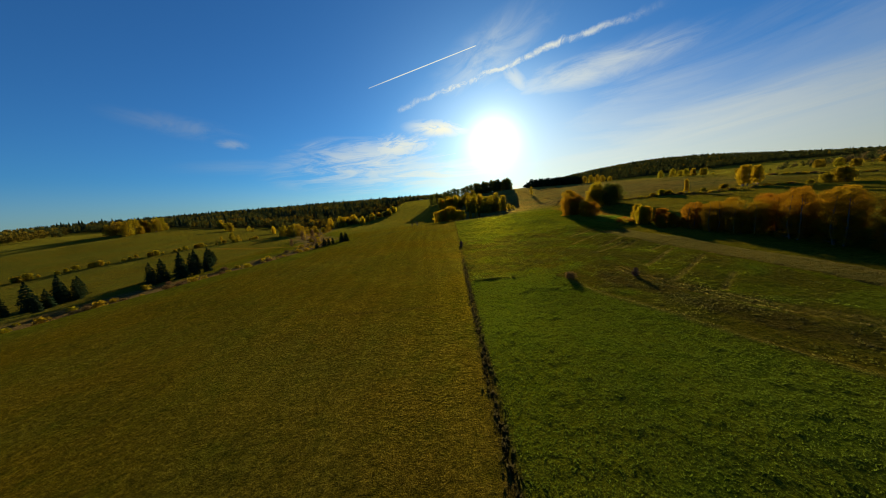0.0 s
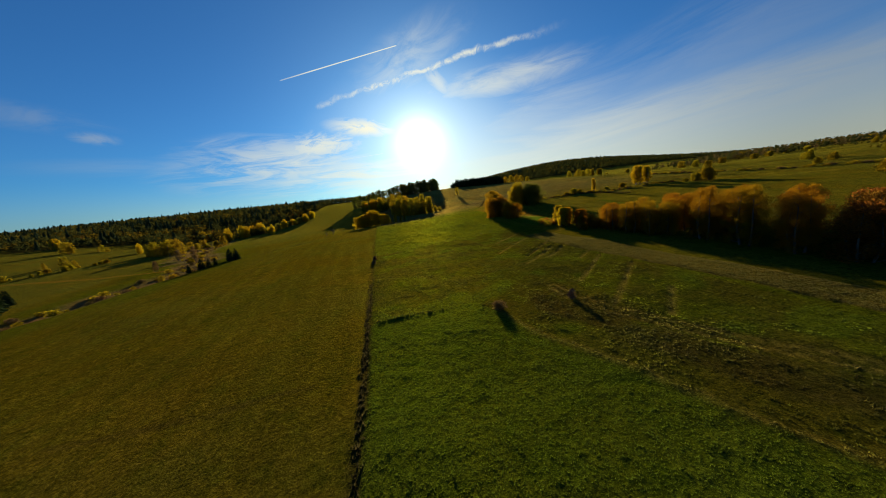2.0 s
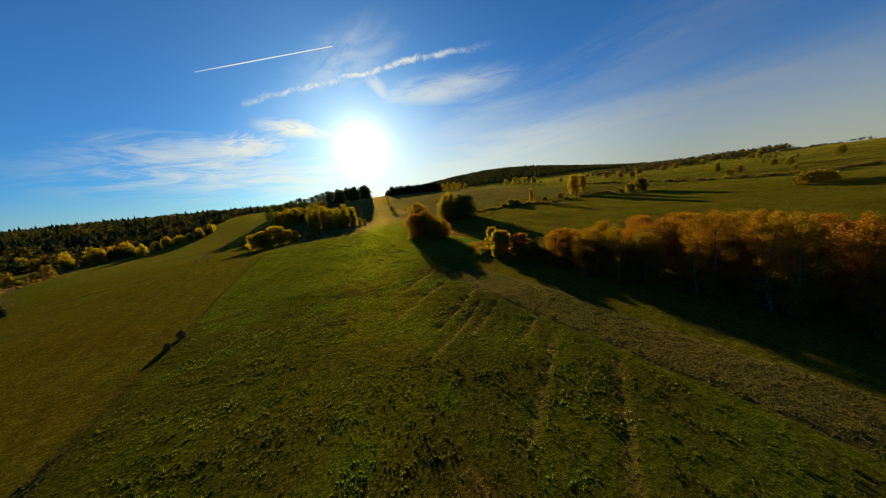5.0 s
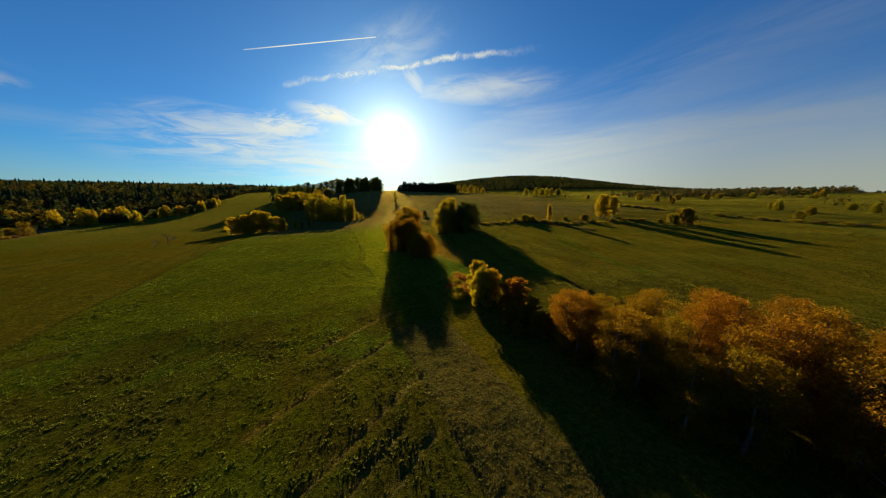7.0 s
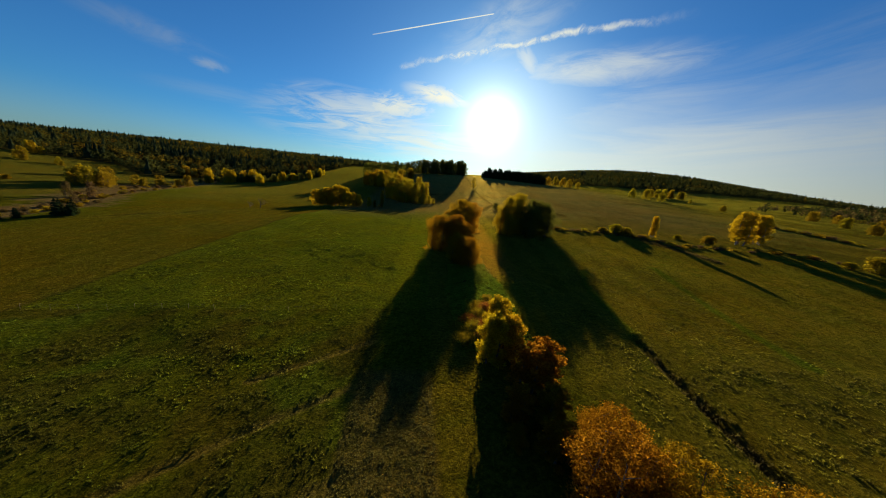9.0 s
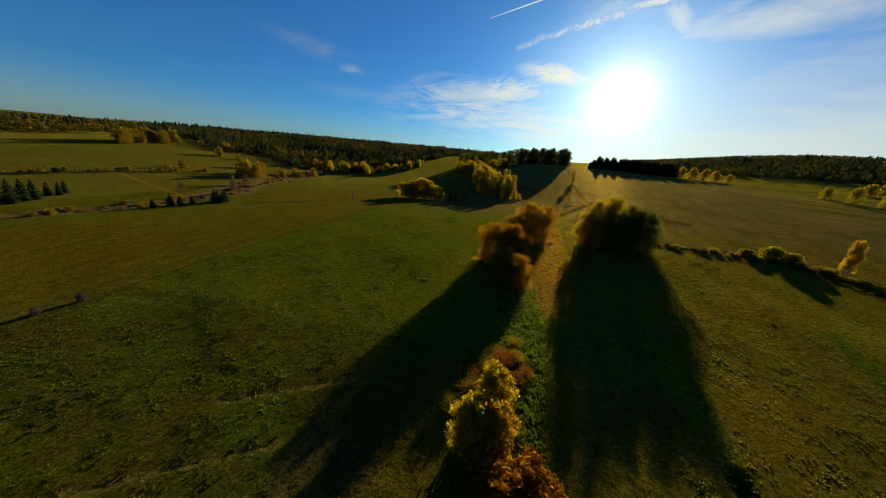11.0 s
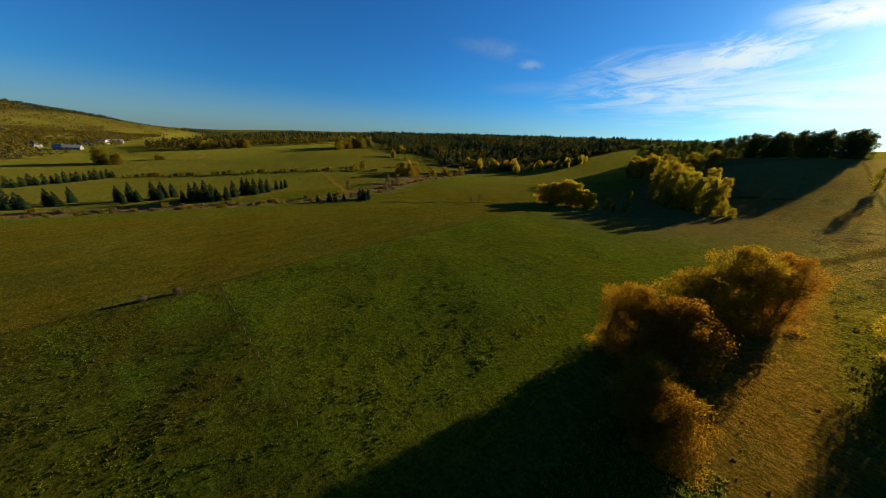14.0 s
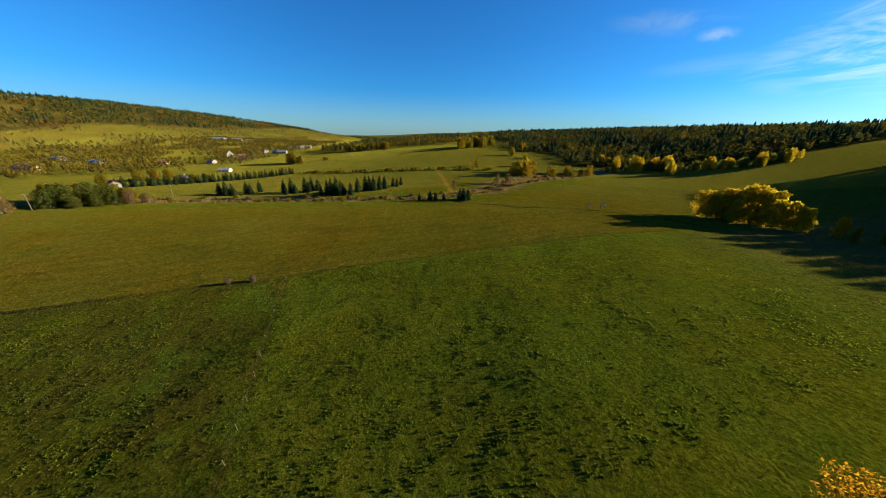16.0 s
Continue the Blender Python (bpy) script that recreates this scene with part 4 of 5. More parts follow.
for leaf, tone, seed, first in (("brush", "brown", 47, 0), ("olive", "olive", 48, 1)):
    spots = []
    for i in range(first, 64, 2):
        f = i / 64 * (len(SCRUB_LINE) - 1)
        (ax, ay), (bx, by) = SCRUB_LINE[int(f)], SCRUB_LINE[int(f) + 1]
        spots.append((ax + (bx - ax) * (f % 1) + 1.3 * math.sin(i * 2.4), ay + (by - ay) * (f % 1) + 1.5 * math.cos(i * 1.7), 0.30 + 0.10 * ((i * 7) % 6), 1.9))
    for i in range(first, 70, 2):
        f = i / 70 * (len(FIELD_EDGE) - 1)
        (ax, ay), (bx, by) = FIELD_EDGE[int(f)], FIELD_EDGE[int(f) + 1]
        spots.append((ax + (bx - ax) * (f % 1) + 2 * math.sin(i * 2.7), ay + (by - ay) * (f % 1) + 2.5 * math.cos(i * 1.9), 0.35 + 0.14 * ((i * 5) % 6), 1.9))
    plant(broadleaf("thorn_scrub", "low tangled " + tone + " thorn scrub on a meadow bank", seed, 1.9, 3.2, leaf, 480, 0.17, 4, 0.0, category="bush", group="meadow scrub"), spots, seed)
WOOD_EDGE = [(-172, 425), (-155, 466), (-140, 470), (-121, 494), (-98, 520), (-90, 548), (-88, 575)]
spots = []
for i in range(34):
    f = i / 34 * (len(WOOD_EDGE) - 1)
    (ax, ay), (bx, by) = WOOD_EDGE[int(f)], WOOD_EDGE[int(f) + 1]
    spots.append((ax + (bx - ax) * (f % 1) + 3 * math.sin(i * 2.1) - 5, ay + (by - ay) * (f % 1) + 3 * math.cos(i * 1.3), 0.42 + 0.1 * ((i * 7) % 5), 1.25))
plant(broadleaf("edge_tree", "dark olive bushy tree at the edge of a wood", 49, 13, 10, "green", 1300, 0.46, 3, 0.0, group="wood edge"), spots, 49)
BUSHES = []
for i in range(150):
    f = i / 150 * (len(STREAM) - 3) + 1
    (ax, ay), (bx, by) = STREAM[int(f)], STREAM[int(f) + 1]
    BUSHES.append((ax + (bx - ax) * (f % 1) + 8 * math.sin(i * 2.4), ay + (by - ay) * (f % 1) + 4 * math.cos(i * 1.7), 0.22 + 0.10 * ((i * 7) % 6), 1.5))
plant(broadleaf("stream_bush", "brown reedy bush along a stream", 25, 3.2, 4.5, "brush", 320, 0.36, 3, 0.0, category="bush", group="stream bushes"), BUSHES[::2], 25)
plant(broadleaf("stream_bush", "low olive bush along a stream", 42, 3.2, 4.5, "olive", 320, 0.36, 3, 0.0, category="bush", group="stream bushes"), BUSHES[1::2], 42)
plant(broadleaf("stream_tree", "half-bare reddish tree beside a stream", 26, 10, 6, "brush", 900, 0.3, 2, 0.1), [(-128, 276, 1.1, 1.0), (-135, 270, .9, 1), (-118, 258, .6, 1), (-124, 228, .7, .8)], 26)
plant(broadleaf("valley_tree", "brown half-bare tree at the field's end", 27, 11, 9, "brush", 3000, 0.3, 4, 0.02, bark_mat=PALE_BARK), [(-119, -20, .85, 1.1), (-114, -27, .95, 1.1), (-116, -38, .95, 1.1), (-122, -28, 1.0, 1.1), (-139, 21, .8, 1.0), (-142, 27, .6, 1.2)], 27)
plant(broadleaf("valley_tree", "dense dark green tree at the field's end", 28, 12, 10, "green", 3000, 0.36, 3, 0.0),
      [(-127, -9, .85, 1.1), (-131, -3, .95, 1.1), (-136, 3, 1.0, 1.1), (-141, 8, .9, 1.1), (-136, 14, .8, 1.2), (-133, 9, .7, 1.2), (-143, 0, 1.1, 1.1), (-138, -10, 1.1, 1.1), (-149, 14, .9, 1.1), (-128, 2, .55, 1.3)], 28)
plant(broadleaf("valley_tree", "olive and yellow tree at the field's end", 43, 12, 10, "olive", 3000, 0.36, 3, 0.0),
      [(-141, -17, 1.1, 1.0), (-148, -6, 1.15, 1.0), (-152, 6, 1.1, 1.0), (-150, -20, 1.1, 1.1), (-145, 17, .85, 1.1), (-246, 8, .75, 1.2), (-252, 16, .7, 1.2), (-268, -33, 1.0, 1.1), (-262, -42, .9, 1.2), (-274, -24, .9, 1.1), (-242, -2, .6, 1.2), (-236, -52, .8, 1.1)], 43)

# ---- woods and scrub: far too many to count ----


def tree_shape(kind, cards, seed):
    """One small tree of unit height, as four-cornered pieces."""
    k = np.random.RandomState(seed)
    if kind == "spruce":
        vs = []
        tiers = max(2, cards // 6)
        for i in range(tiers):
            t = i / tiers
            r = 0.2 * (1 - t) ** 0.8 + 0.02
            for j in range(6):
                a = j * math.tau / 6 + i * 0.5 + k.uniform(-0.2, 0.2)
                d, s = np.array([math.cos(a), math.sin(a), 0]), np.array([-math.sin(a), math.cos(a), 0])
                q = r * k.uniform(0.8, 1.15)
                z = 0.12 + 0.86 * t
                top = z + 1.25 / tiers
                vs.append([(0, 0, min(top, 1.0)), d * q * 0.6 - s * q * 0.55 + (0, 0, z + 0.02), d * q + (0, 0, z - 0.05), d * q * 0.6 + s * q * 0.55 + (0, 0, z + 0.02)])
        return np.array(vs).reshape(-1, 3)
    blobs = [(k.uniform(-0.12, 0.12), k.uniform(-0.12, 0.12), z, r) for z, r in ((0.35, 0.22), (0.55, 0.26), (0.72, 0.2), (0.45, 0.25), (0.85, 0.12))]
    return leaf_cards(k, clumps(k, blobs, cards), 0.56 / math.sqrt(cards))[0]


TINTS = {"spruce": ((0.016, 0.029, 0.016), (0.036, 0.052, 0.022)), "leafy": ((0.05, 0.042, 0.007), (0.125, 0.092, 0.010)), "russet": ((0.055, 0.032, 0.010), (0.11, 0.058, 0.012)), "greenish": ((0.026, 0.036, 0.011), (0.060, 0.064, 0.014)), "brown": ((0.055, 0.044, 0.018), (0.12, 0.090, 0.026))}


def growth(name, label, zone, spacing, kinds, height, cards, seed, keep=None):
    """Trees or scrub all over a zone, joined into one object. kinds: (tint, share)."""
    k = np.random.RandomState(seed)
    zone = list(zone)
    px, py = np.array(zone).T
    gx, gy = np.meshgrid(np.arange(px.min(), px.max(), spacing), np.arange(py.min(), py.max(), spacing))
    x, y = (g.ravel() + k.uniform(-0.75, 0.75, g.size) * spacing for g in (gx, gy))
    ok = inside(x, y, zone)
    if keep is not None:
        ok &= keep(x, y)
    x, y = x[ok], y[ok]
    z = land(x, y)
    share = np.cumsum([s for _, s in kinds])
    patchy = (waves(x, y, spacing * 9, seed) * 0.5 + 0.5) * 0.65 + k.random_sample(len(x)) * 0.35
    which = np.searchsorted(share / share[-1], np.clip(patchy, 0, 0.999))
    vs, cs = [], []
    for i, (tint, _) in enumerate(kinds):
        for v in range(3):
            m = np.nonzero((which == i) & (np.arange(len(x)) % 3 == v))[0]
            if not len(m):
                continue
            shape = tree_shape("spruce" if tint == "spruce" else "leafy", cards, seed * 10 + i * 3 + v)
            h = height * k.uniform(0.65, 1.2, len(m)) * (1.1 if tint == "spruce" else 0.9)
            a = k.uniform(0, math.tau, len(m))
            c, s = np.cos(a)[:, None], np.sin(a)[:, None]
            px2 = (shape[:, 0] * c - shape[:, 1] * s) * h[:, None] + x[m][:, None]
            py2 = (shape[:, 0] * s + shape[:, 1] * c) * h[:, None] + y[m][:, None]
            pz2 = shape[:, 2] * h[:, None] + z[m][:, None]
            vs.append(np.stack([px2, py2, pz2], -1).reshape(-1, 3))
            lo, hi = np.array(TINTS[tint])
            f = k.random_sample((len(m), 1))
            col = lo * (1 - f) + hi * f
            cs.append(np.repeat(col, len(shape), 0))
    v = np.concatenate(vs)
    me = quads_mesh(name, v, np.arange(len(v)).reshape(-1, 4), THICKET)
    rgba = np.ones((len(v), 4), np.float32)
    rgba[:, :3] = np.concatenate(cs)
    me.color_attributes.new("cover", "FLOAT_COLOR", "POINT").data.foreach_set("color", rgba.ravel())
    return tagged(new(name, me), label, "woodland", kind="stuff")


growth("forest", "mixed spruce and autumn leaf forest on a hill", WOODS[0], 8.2, (("spruce", .30), ("greenish", .34), ("leafy", .24), ("russet", .12)), 13.5, 20, 31)
growth("forest", "far mixed forest on a long mountain", WOODS[1], 22, (("spruce", .3), ("greenish", .3), ("leafy", .15), ("russet", .25)), 22, 14, 32,
       lambda x, y: waves(x, y, 300, 46) + 0.5 * waves(x, y, 130, 47) > -0.45)
growth("forest", "belt of yellow and green trees at a field's end", [(-505, 120), (-515, 200), (-505, 290), (-520, 400), (-600, 430), (-720, 300), (-720, 110), (-600, 90)], 11, (("leafy", .45), ("greenish", .35), ("russet", .2)), 15, 24, 38)
growth("forest", "rolling mixed woods beyond the fields", [(-720, 150), (-1000, 190), (-1700, 330), (-2000, 900), (-1200, 1100), (-900, 800), (-760, 560), (-600, 440)], 17, (("greenish", .4), ("leafy", .25), ("spruce", .2), ("russet", .15)), 17, 14, 67)
growth("forest", "distant wooded ridges beyond the valley", [(-2000, 320), (-4500, -100), (-4700, 1500), (-2200, 1200), (-1950, 900)], 42, (("greenish", .5), ("spruce", .3), ("russet", .2)), 26, 10, 68)
growth("forest", "uneven belt of dark trees along far meadows", [(560, 470), (600, 350), (640, 262), (760, 246), (1000, 290), (1050, 420), (800, 560), (640, 540)], 12, (("greenish", .5), ("brown", .2), ("leafy", .3)), 15, 22, 39,
       lambda x, y: waves(x, y, 130, 48) + 0.5 * waves(x, y, 60, 49) > -0.65)
growth("forest", "mixed forest on a far hill", WOODS[2], 11, (("spruce", .22), ("greenish", .5), ("leafy", .28)), 14, 16, 33)
growth("forest", "mixed autumn wood on a low far hill", WOODS[3], 14, (("spruce", .3), ("leafy", .4), ("greenish", .3)), 16, 14, 34)
SCRUB = [(-330, -40), (-450, 0), (-560, 60), (-760, 60), (-1100, 100), (-1700, 60), (-2300, -150), (-1600, -350), (-1000, -520), (-600, -560), (-420, -330), (-300, -130)]
growth("valley_scrub", "brown and olive trees and scrub on the valley floor", SCRUB, 10.5, (("brown", .35), ("leafy", .4), ("greenish", .25)), 10.5, 24, 35,
       lambda x, y: waves(x, y, 120, 41) + 0.5 * waves(x, y, 50, 42) > -0.28)
growth("hillside_scrub", "patches of scrub on a far hillside", [(-560, -420), (-900, -220), (-1500, 20), (-2500, 160), (-3300, 60), (-2900, -300), (-2200, -700), (-1500, -850), (-1000, -900), (-700, -700)], 20, (("greenish", .34), ("brown", .36), ("leafy", .3)), 11, 14, 36,
       lambda x, y: waves(x, y, 240, 43) + 0.6 * waves(x, y, 90, 44) > -0.08)
growth("meadow_scrub", "bushes along far field edges", [(450, 250), (480, 130), (900, 60), (1250, 100), (1250, 450), (850, 620), (600, 560), (520, 380)], 16, (("greenish", .4), ("leafy", .3), ("brown", .3)), 7, 18, 37,
       lambda x, y: np.abs(np.sin((y * 0.9 - x * 0.35) / 42 + 0.6 * waves(x, y, 200, 45))) < 0.22)

# ---- village in the valley ----
WALLS = [plain("lime_wash", (0.17, 0.16, 0.14), (0.23, 0.22, 0.19), 0.6), plain("ochre_render", (0.50, 0.36, 0.20), (0.58, 0.44, 0.26), 0.6), plain("grey_render", (0.36, 0.35, 0.33), (0.45, 0.44, 0.42), 0.6)]
ROOFS = [plain("red_tiles", (0.23, 0.075, 0.045), (0.33, 0.12, 0.07), 1.5), plain("grey_sheet", (0.13, 0.14, 0.15), (0.20, 0.21, 0.22), 1.0, 0.9), plain("blue_sheet", (0.10, 0.20, 0.32), (0.15, 0.27, 0.40), 1.0, 0.45), plain("brown_tiles", (0.09, 0.055, 0.04), (0.14, 0.09, 0.07), 1.5)]
PANE = plain("dark_glass", (0.02, 0.025, 0.03), (0.04, 0.045, 0.05), 1.0, 0.15, 0.0)
WOOD = plain("weathered_wood", (0.10, 0.075, 0.05), (0.20, 0.16, 0.12), 4.0)
WHITE = plain("white_plastic", (0.72, 0.72, 0.70), (0.80, 0.80, 0.78), 4.0, 0.5, 0.002)


def part(name, bm, mat, parent, label=""):
    me = bpy.data.meshes.new(name)
    bm.to_mesh(me)
    bm.free()
    me.materials.append(mat)
    ob = new(name, me)
    ob.parent = parent
    return tagged(ob, label)


def box(lo, hi):
    bm = bmesh.new()
    bmesh.ops.create_cube(bm, size=1, matrix=Matrix.LocRotScale(((Vector(lo) + Vector(hi)) / 2), None, Vector(hi) - Vector(lo)))
    return bm


def prism(points, x0, x1):
    """A shape given by (y, z) corners, drawn out along x."""
    bm = bmesh.new()
    a = [bm.verts.new((x0, y, z)) for y, z in points]
    b = [bm.verts.new((x1, y, z)) for y, z in points]
    bm.faces.new(a)
    bm.faces.new(b[::-1])
    for i in range(len(a)):
        j = (i + 1) % len(a)
        bm.faces.new((a[i], b[i], b[j], a[j]))
    bmesh.ops.recalc_face_normals(bm, faces=bm.faces)
    return bm


def house(label, x, y, turn, length, depth, eaves, ridge, wall, roof, name="house"):
    root = tagged(new(name), label, name.replace("_", " "), "village")
    root.matrix_basis = pose(x, y, float(land(x, y)) - 0.3, 0, 0, turn)
    l, d = length / 2, depth / 2
    part("wall", prism([(-d, 0), (d, 0), (d, eaves), (0, ridge - 0.25), (-d, eaves)], -l, l), WALLS[wall], root)
    t, o = 0.22, 0.45
    s = (ridge - eaves) / d
    for side in (-1, 1):
        edge = [(side * (d + o), eaves - o * s), (0, ridge), (0, ridge + t), (side * (d + o), eaves - o * s + t)]
        part("roof", prism(edge, -l - o, l + o), ROOFS[roof], root)
    part("chimney", box((l * 0.3, -0.4, ridge - 0.8), (l * 0.3 + 0.7, 0.3, ridge + 0.9)), WALLS[2], root)
    n = max(2, int(length / 3.2))
    for side in (-1, 1):
        for i in range(n):
            cx = -l + (i + 0.5) * length / n
            if side < 0 and i == n // 2:
                part("door", box((cx - 0.5, side * d - 0.05, 0.3), (cx + 0.5, side * d + 0.05, 2.4)), WOOD, root)
                continue
            if eaves < 2.5:
                continue
            window = part("window", box((cx - 0.55, side * d - 0.05, 1.2), (cx + 0.55, side * d + 0.05, 2.5)), PANE, root)
            part("sill", box((cx - 0.65, side * d - 0.12, 1.1), (cx + 0.65, side * d + 0.12, 1.2)), WHITE, window)
    return root


house("long low farm building with a red tiled roof", -456, -269, 62, 40, 11, 4.2, 8, 1, 0, "farm_building")
house("farm shed with a blue sheet roof", -555, -255, 60, 24, 11, 3.6, 6, 2, 2, "shed")
house("white farm building with a grey roof", -623, -353, 60, 24, 12, 4.6, 7.5, 0, 1, "farm_building")
house("small whitewashed house with a red roof", -218, -34, 40, 10, 7, 3.2, 5.8, 0, 0)
house("small house with a dark roof at the trees", -258, -5, 70, 11, 8, 3.4, 6.2, 0, 3)
house("tall grey house with a steep roof in the village", -552, -62, 20, 12, 10, 7.0, 12.5, 2, 1)
house("white village house with a red roof", -535, -38, 80, 12, 9, 3.8, 7, 0, 0)
house("white village house with a brown roof", -662, -31, 30, 16, 9, 4.6, 8.5, 0, 3)
house("white village house with a grey sheet roof", -598, 16, 75, 18, 9, 3.6, 7, 0, 1)
house("white village house with a grey sheet roof", -612, 2, 60, 14, 9, 3.6, 7, 0, 1)
house("ochre village house with a grey roof", -723, 30, 50, 18, 10, 4.5, 8.5, 1, 1)
house("white village house with a red roof", -457, -56, 60, 11, 8, 3.4, 6.2, 0, 0)
house("ochre village house with a red roof", -494, -136, 75, 16, 9, 3.4, 6.2, 1, 0)
house("white village house with a grey sheet roof", -742, 44, 85, 22, 10, 4.2, 7.6, 0, 1)
house("white village house with a brown roof", -708, 14, 20, 14, 9, 4.2, 8, 0, 3)
house("small barn with a grey roof in the meadow", -339, 2, 80, 12, 8, 2.6, 5, 2, 1, "barn")
house("long blue-roofed hall on the hillside", -1322, -358, 75, 64, 18, 5.5, 8.5, 2, 2, "hall")
house("white hall on the hillside", -1358, -301, 75, 40, 14, 5, 8, 0, 1, "hall")
house("white house on the hillside", -1362, -262, 75, 16, 10, 5, 8.5, 0, 0)
house("white house on the hillside", -1340, -225, 60, 14, 10, 5, 8.5, 0, 3)

house("small grey field hut with a brown roof", HUT[0], HUT[1], 15, 3.4, 2.6, 1.5, 2.1, 2, 3, "field_hut")

# ---- a wet hollow ----


def water_look(n):
    pos = n.add("ShaderNodeTexCoord").outputs["Object"]
    ripple = n.add("ShaderNodeBump", {"Strength": 0.25, "Distance": 0.02, "Height": n.noise(pos, 9.0, 3, 0.5)}).outputs[0]
    return n.add("ShaderNodeBsdfPrincipled", {"Base Color": (0.012, 0.012, 0.008, 1), "Roughness": 0.08, "Normal": ripple}).outputs[0]


def puddle(x, y, long, wide, turn):
    k = np.random.RandomState(int(x * 7))
    a = np.arange(28) * math.tau / 28
    r = 1 + 0.18 * np.sin(2 * a + 1) + 0.12 * np.sin(5 * a) + k.uniform(-0.06, 0.06, 28)
    px, py = long * r * np.cos(a), wide * r * np.sin(a)
    c, t = math.cos(radians(turn)), math.sin(radians(turn))
    z = max(z_at(x + u * c - v * t, y + u * t + v * c) for u, v in zip(px, py)) + 0.02
    bm = bmesh.new()
    top = [bm.verts.new((x + u * c - v * t, y + u * t + v * c, z)) for u, v in zip(px, py)]
    low = [bm.verts.new((p.co.x, p.co.y, z - 0.4)) for p in top]
    bm.faces.new(top)
    for i in range(28):
        bm.faces.new((top[i - 1], low[i - 1], low[i], top[i]))
    me = bpy.data.meshes.new("puddle")
    bm.to_mesh(me)
    bm.free()
    me.materials.append(WATER)
    return tagged(new("puddle", me), "small puddle glinting in a wet hollow of the meadow", "puddle")


WATER = material("still_water", water_look)
puddle(89.7, 157.6, 0.9, 0.45, 60)
puddle(88.6, 156.4, 0.5, 0.3, 20)

# ---- fence ----


def rod(a, b, ra, rb=None, sides=7):
    v, f = tube(a, b, ra, ra if rb is None else rb, sides)
    bm = bmesh.new()
    vs = [bm.verts.new(p) for p in v]
    for q in f:
        bm.faces.new([vs[i] for i in q])
    bm.faces.new(vs[:sides][::-1])
    bm.faces.new(vs[sides:])
    return bm


fence = tagged(new("pasture_fence"), "electric pasture fence of pale posts and thin wire", "fence")
FENCE = [(61.6 - 4.4 * i, 140.4 - 0.3 * i) for i in range(13)]
tops = []
for i, (x, y) in enumerate(FENCE):
    z = z_at(x, y)
    lean = Vector((0.12 * math.sin(i * 2.3), 0.1 * math.cos(i * 1.7), 1.15))
    part("post", rod((x, y, z - 0.2), Vector((x, y, z)) + lean, 0.025), WOOD, fence)
    tops.append(Vector((x, y, z)) + lean)
for a, b in zip(tops, tops[1:]):
    for drop in (0.1, 0.55):
        part("wire", rod(a - Vector((0, 0, drop)), b - Vector((0, 0, drop)), 0.003, sides=4), WOOD, fence)

# ---- power line ----


def utility_pole(x, y, tall, turn):
    root = tagged(new("utility_pole"), "weathered wooden utility pole standing in a meadow", "utility pole", "power line")
    root.matrix_basis = pose(x, y, z_at(x, y), 0, 0, turn)
    part("pole", rod((0, 0, -0.5), (0, 0, tall), 0.16, 0.11, 9), WOOD, root)
    part("crossarm", box((-1.1, -0.07, tall - 0.75), (1.1, 0.07, tall - 0.6)), WOOD, root)
    for u in (-0.95, 0.0, 0.95):
        part("insulator", rod((u, 0, tall - 0.6), (u, 0, tall - 0.38), 0.06, 0.04, 8), WHITE, root)


for px, py in POLES:
    utility_pole(px, py, 9.0, 70)

# ---- grass ----


def tussocks(name, label, n, lo, hi, weight, height, blades, seed, tone=(1.0, 1.0, 1.0), wide=0.5):
    """Tufts of grass or weeds as bundles of blades, where weight(x, y) is high."""
    k = np.random.RandomState(seed)
    x, y = k.uniform(lo[0], hi[0], n), k.uniform(lo[1], hi[1], n)
    w = weight(x, y)
    ok = k.random_sample(n) < w
    x, y, w = x[ok], y[ok], w[ok]
    m = len(x)
    z = surface(x, y)
    s = height * k.uniform(0.5, 1.4, m) * (0.6 + 0.4 * w)
    base = np.stack([x, y, z], -1)[:, None, :] + np.concatenate([k.normal(size=(m, blades, 2)) * (s * wide)[:, None, None] * 0.5, np.full((m, blades, 1), -0.03)], -1)
    a = k.uniform(0, math.tau, (m, blades))
    side = np.stack([np.cos(a), np.sin(a), 0 * a], -1) * (s * 0.28)[:, None, None]
    tip = base + np.concatenate([k.normal(size=(m, blades, 2)) * (s * 0.3)[:, None, None], (s[:, None] * k.uniform(0.6, 1.1, (m, blades)))[..., None]], -1)
    v = np.stack([base - side, base + side, tip], 2).reshape(-1, 3)
    me = quads_mesh(name, v, np.arange(len(v)).reshape(-1, 3), TUFT)
    rgba = np.ones((len(v), 4), np.float32)
    rgba[:, :3] = np.repeat(cover(x, y) * np.array(tone), blades * 3, 0)
    me.color_attributes.new("cover", "FLOAT_COLOR", "POINT").data.foreach_set("color", rgba.ravel())
    return tagged(new(name, me), label, "grass", kind="stuff")


SWARD = LUSH_EDGE + [(2, -30), (6, 72)]


def grazed(x, y):
    w = smooth(x - fence_x(y), 0, 1) * (0.35 + 0.65 * smooth(waves(x, y, 5, 51) + 0.6 * waves(x, y, 14, 52), -0.1, 0.7))
    return w * (1 - 0.85 * smooth(x - 71, 0, 0.5) * smooth(107 - x, 0, 0.5)) * (1 - inside(x, y, SWARD))


def sward(x, y):
    return inside(x, y, SWARD) * smooth(x - fence_x(y), 0.3, 1)


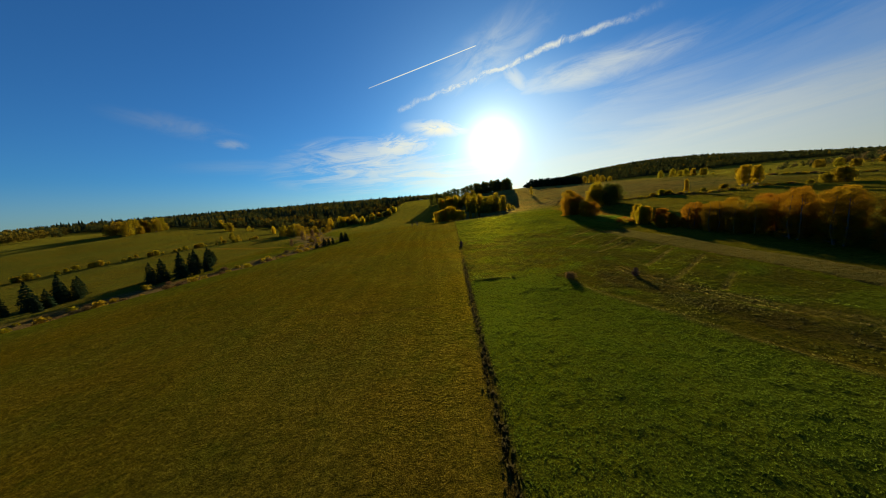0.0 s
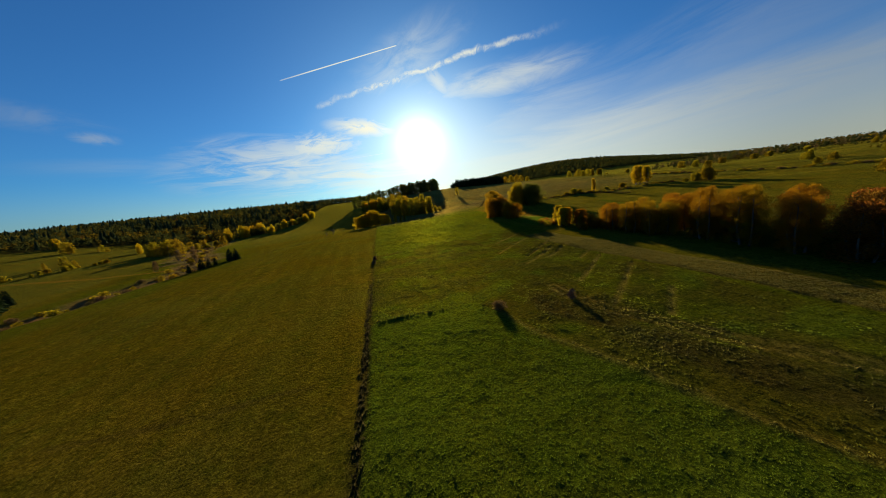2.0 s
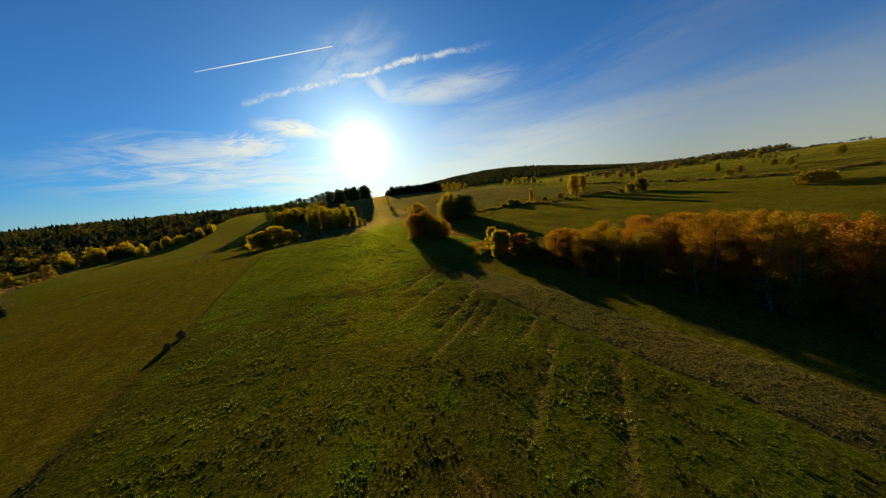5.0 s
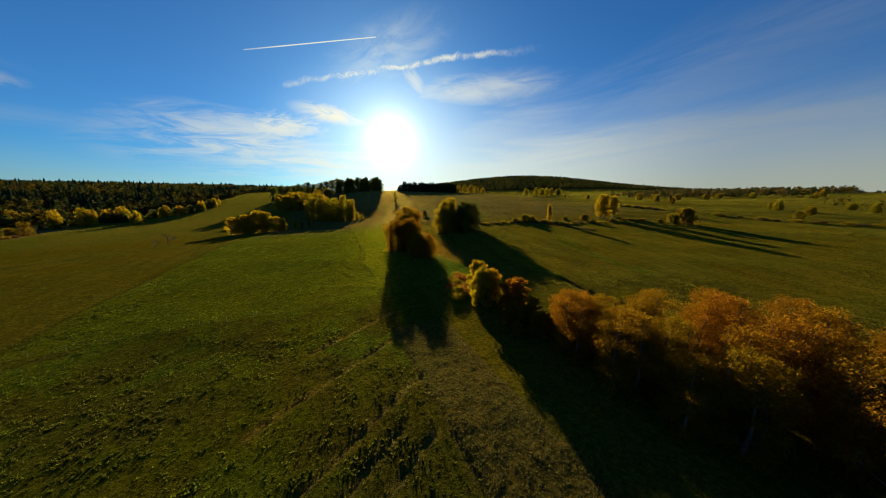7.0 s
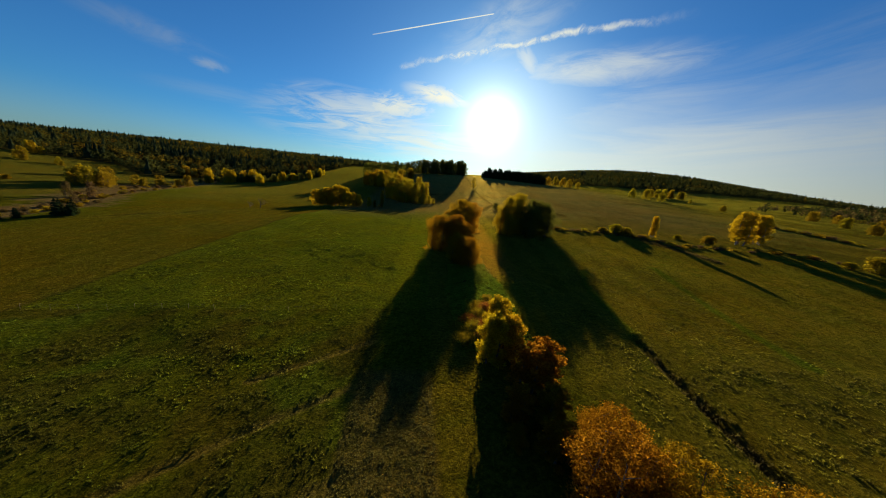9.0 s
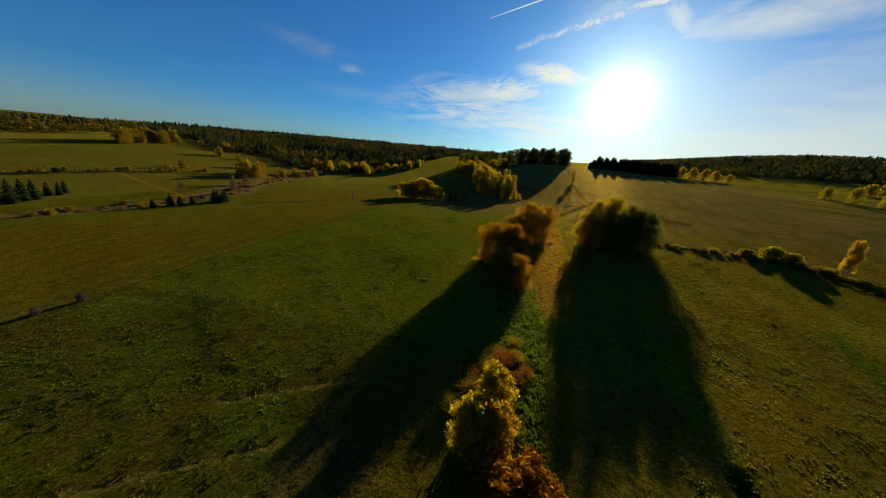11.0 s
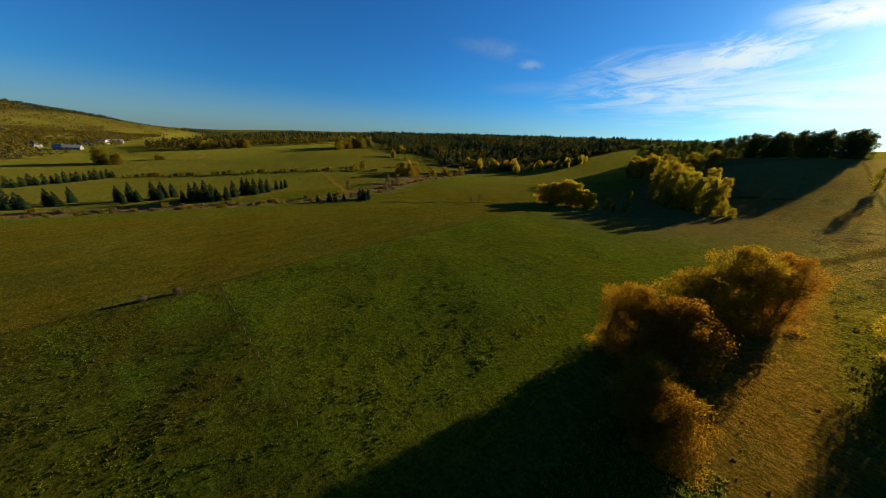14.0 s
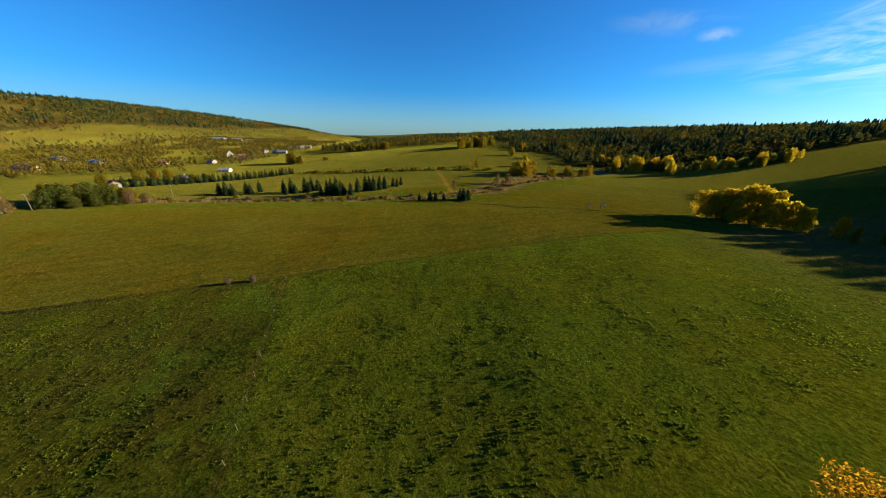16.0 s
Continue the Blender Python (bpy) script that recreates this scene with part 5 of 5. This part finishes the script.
def rank(x, y):
    spots = np.exp(-(((x - 30) / 16) ** 2 + ((y - 88) / 20) ** 2)) + np.exp(-(((x - 30) / 20) ** 2 + ((y - 118) / 12) ** 2)) + 1.3 * np.exp(-(near_line(x, y, DARK_BAND) / 4.5) ** 2)
    return 0.6 * np.clip(spots, 0, 1) * smooth(waves(x, y, 2.6, 53) + 0.7 * waves(x, y, 9, 54), 0.0, 0.5) * smooth(x - fence_x(y), 0.5, 2) * smooth(near_line(x, y, LOW_TRACK), 1.2, 2.2) * (1 - inside(x, y, SWARD))


def verge(x, y):
    d = np.abs(x - fence_x(y))
    return (np.exp(-(d / 0.5) ** 2) * smooth(110 - y, 0, 30) + np.exp(-(near_line(x, y, DITCH) / 1.1) ** 2) + 0.9 * np.exp(-(near_line(x, y, BRUSH_LINE) / 2.2) ** 2) + np.exp(-((x - 98.2 + 0.02 * (y - 150)) / 0.45) ** 2) * smooth(np.sin(y * math.tau / 2.3) + 0.6 * waves(x, y, 5, 57), 0.1, 0.6) * smooth(y - 133, 0, 4) * smooth(200 - y, 0, 20) * 0.35 + np.exp(-(near_line(x, y, LUSH_EDGE[:3]) / 0.5) ** 2) * (x > fence_x(y))).clip(0, 1)


def stalks(x, y):
    return smooth(x - strip_left(y), 0, 0.3) * smooth(strip_right(y) - x, 0, 0.3) * smooth(125 - y, 0, 2)


def tufty(x, y):
    w = smooth(x - fence_x(y), 0.5, 2) * smooth(waves(x, y, 4, 55) + 0.8 * waves(x, y, 17, 56), -0.1, 1.0) * (0.6 + 0.4 * smooth(139 - y, 0, 3))
    w = w * (1 - inside(x, y, SWARD))
    return 0.65 * w * (1 - smooth(x - 71, 0, 0.5) * smooth(107 - x, 0, 0.5))


tussocks("pasture_grass", "short tufted green pasture grass", 190000, (4, -5), (150, 310), grazed, 0.24, 5, 61, (1.2, 1.15, 1.0))
tussocks("pasture_tussocks", "pale green grass tussocks scattered over the pasture", 190000, (4, 20), (150, 240), tufty, 0.24, 7, 65, (2.4, 2.3, 1.4), 0.6)
tussocks("rank_grass", "rank tussocks and weeds in the pasture", 42000, (4, 40), (75, 150), rank, 0.26, 8, 62, (1.8, 1.8, 1.1), 0.7)
tussocks("verge_weeds", "tall dry weeds along fence line and ditch", 230000, (2, -5), (190, 230), verge, 0.45, 6, 63, (1.1, 1.0, 0.95))
tussocks("stubble_stalks", "dry stubble and short stalks in a strip", 60000, (69, -5), (86, 127), stalks, 0.14, 4, 64, (1.35, 1.42, 1.1))
tussocks("wet_hummocks", "soft green grass hummocks in a wet hollow", 9000, (82, 126), (101, 174), lambda x, y: inside(x, y, ROUGH) * 0.8, 0.30, 9, 67, (1.7, 1.9, 1.2), 1.1)
tussocks("sward_grass", "fine even tufts of lush green grass", 95000, (3, -5), (56, 74), sward, 0.13, 4, 66, (1.5, 1.45, 1.0), 0.6)
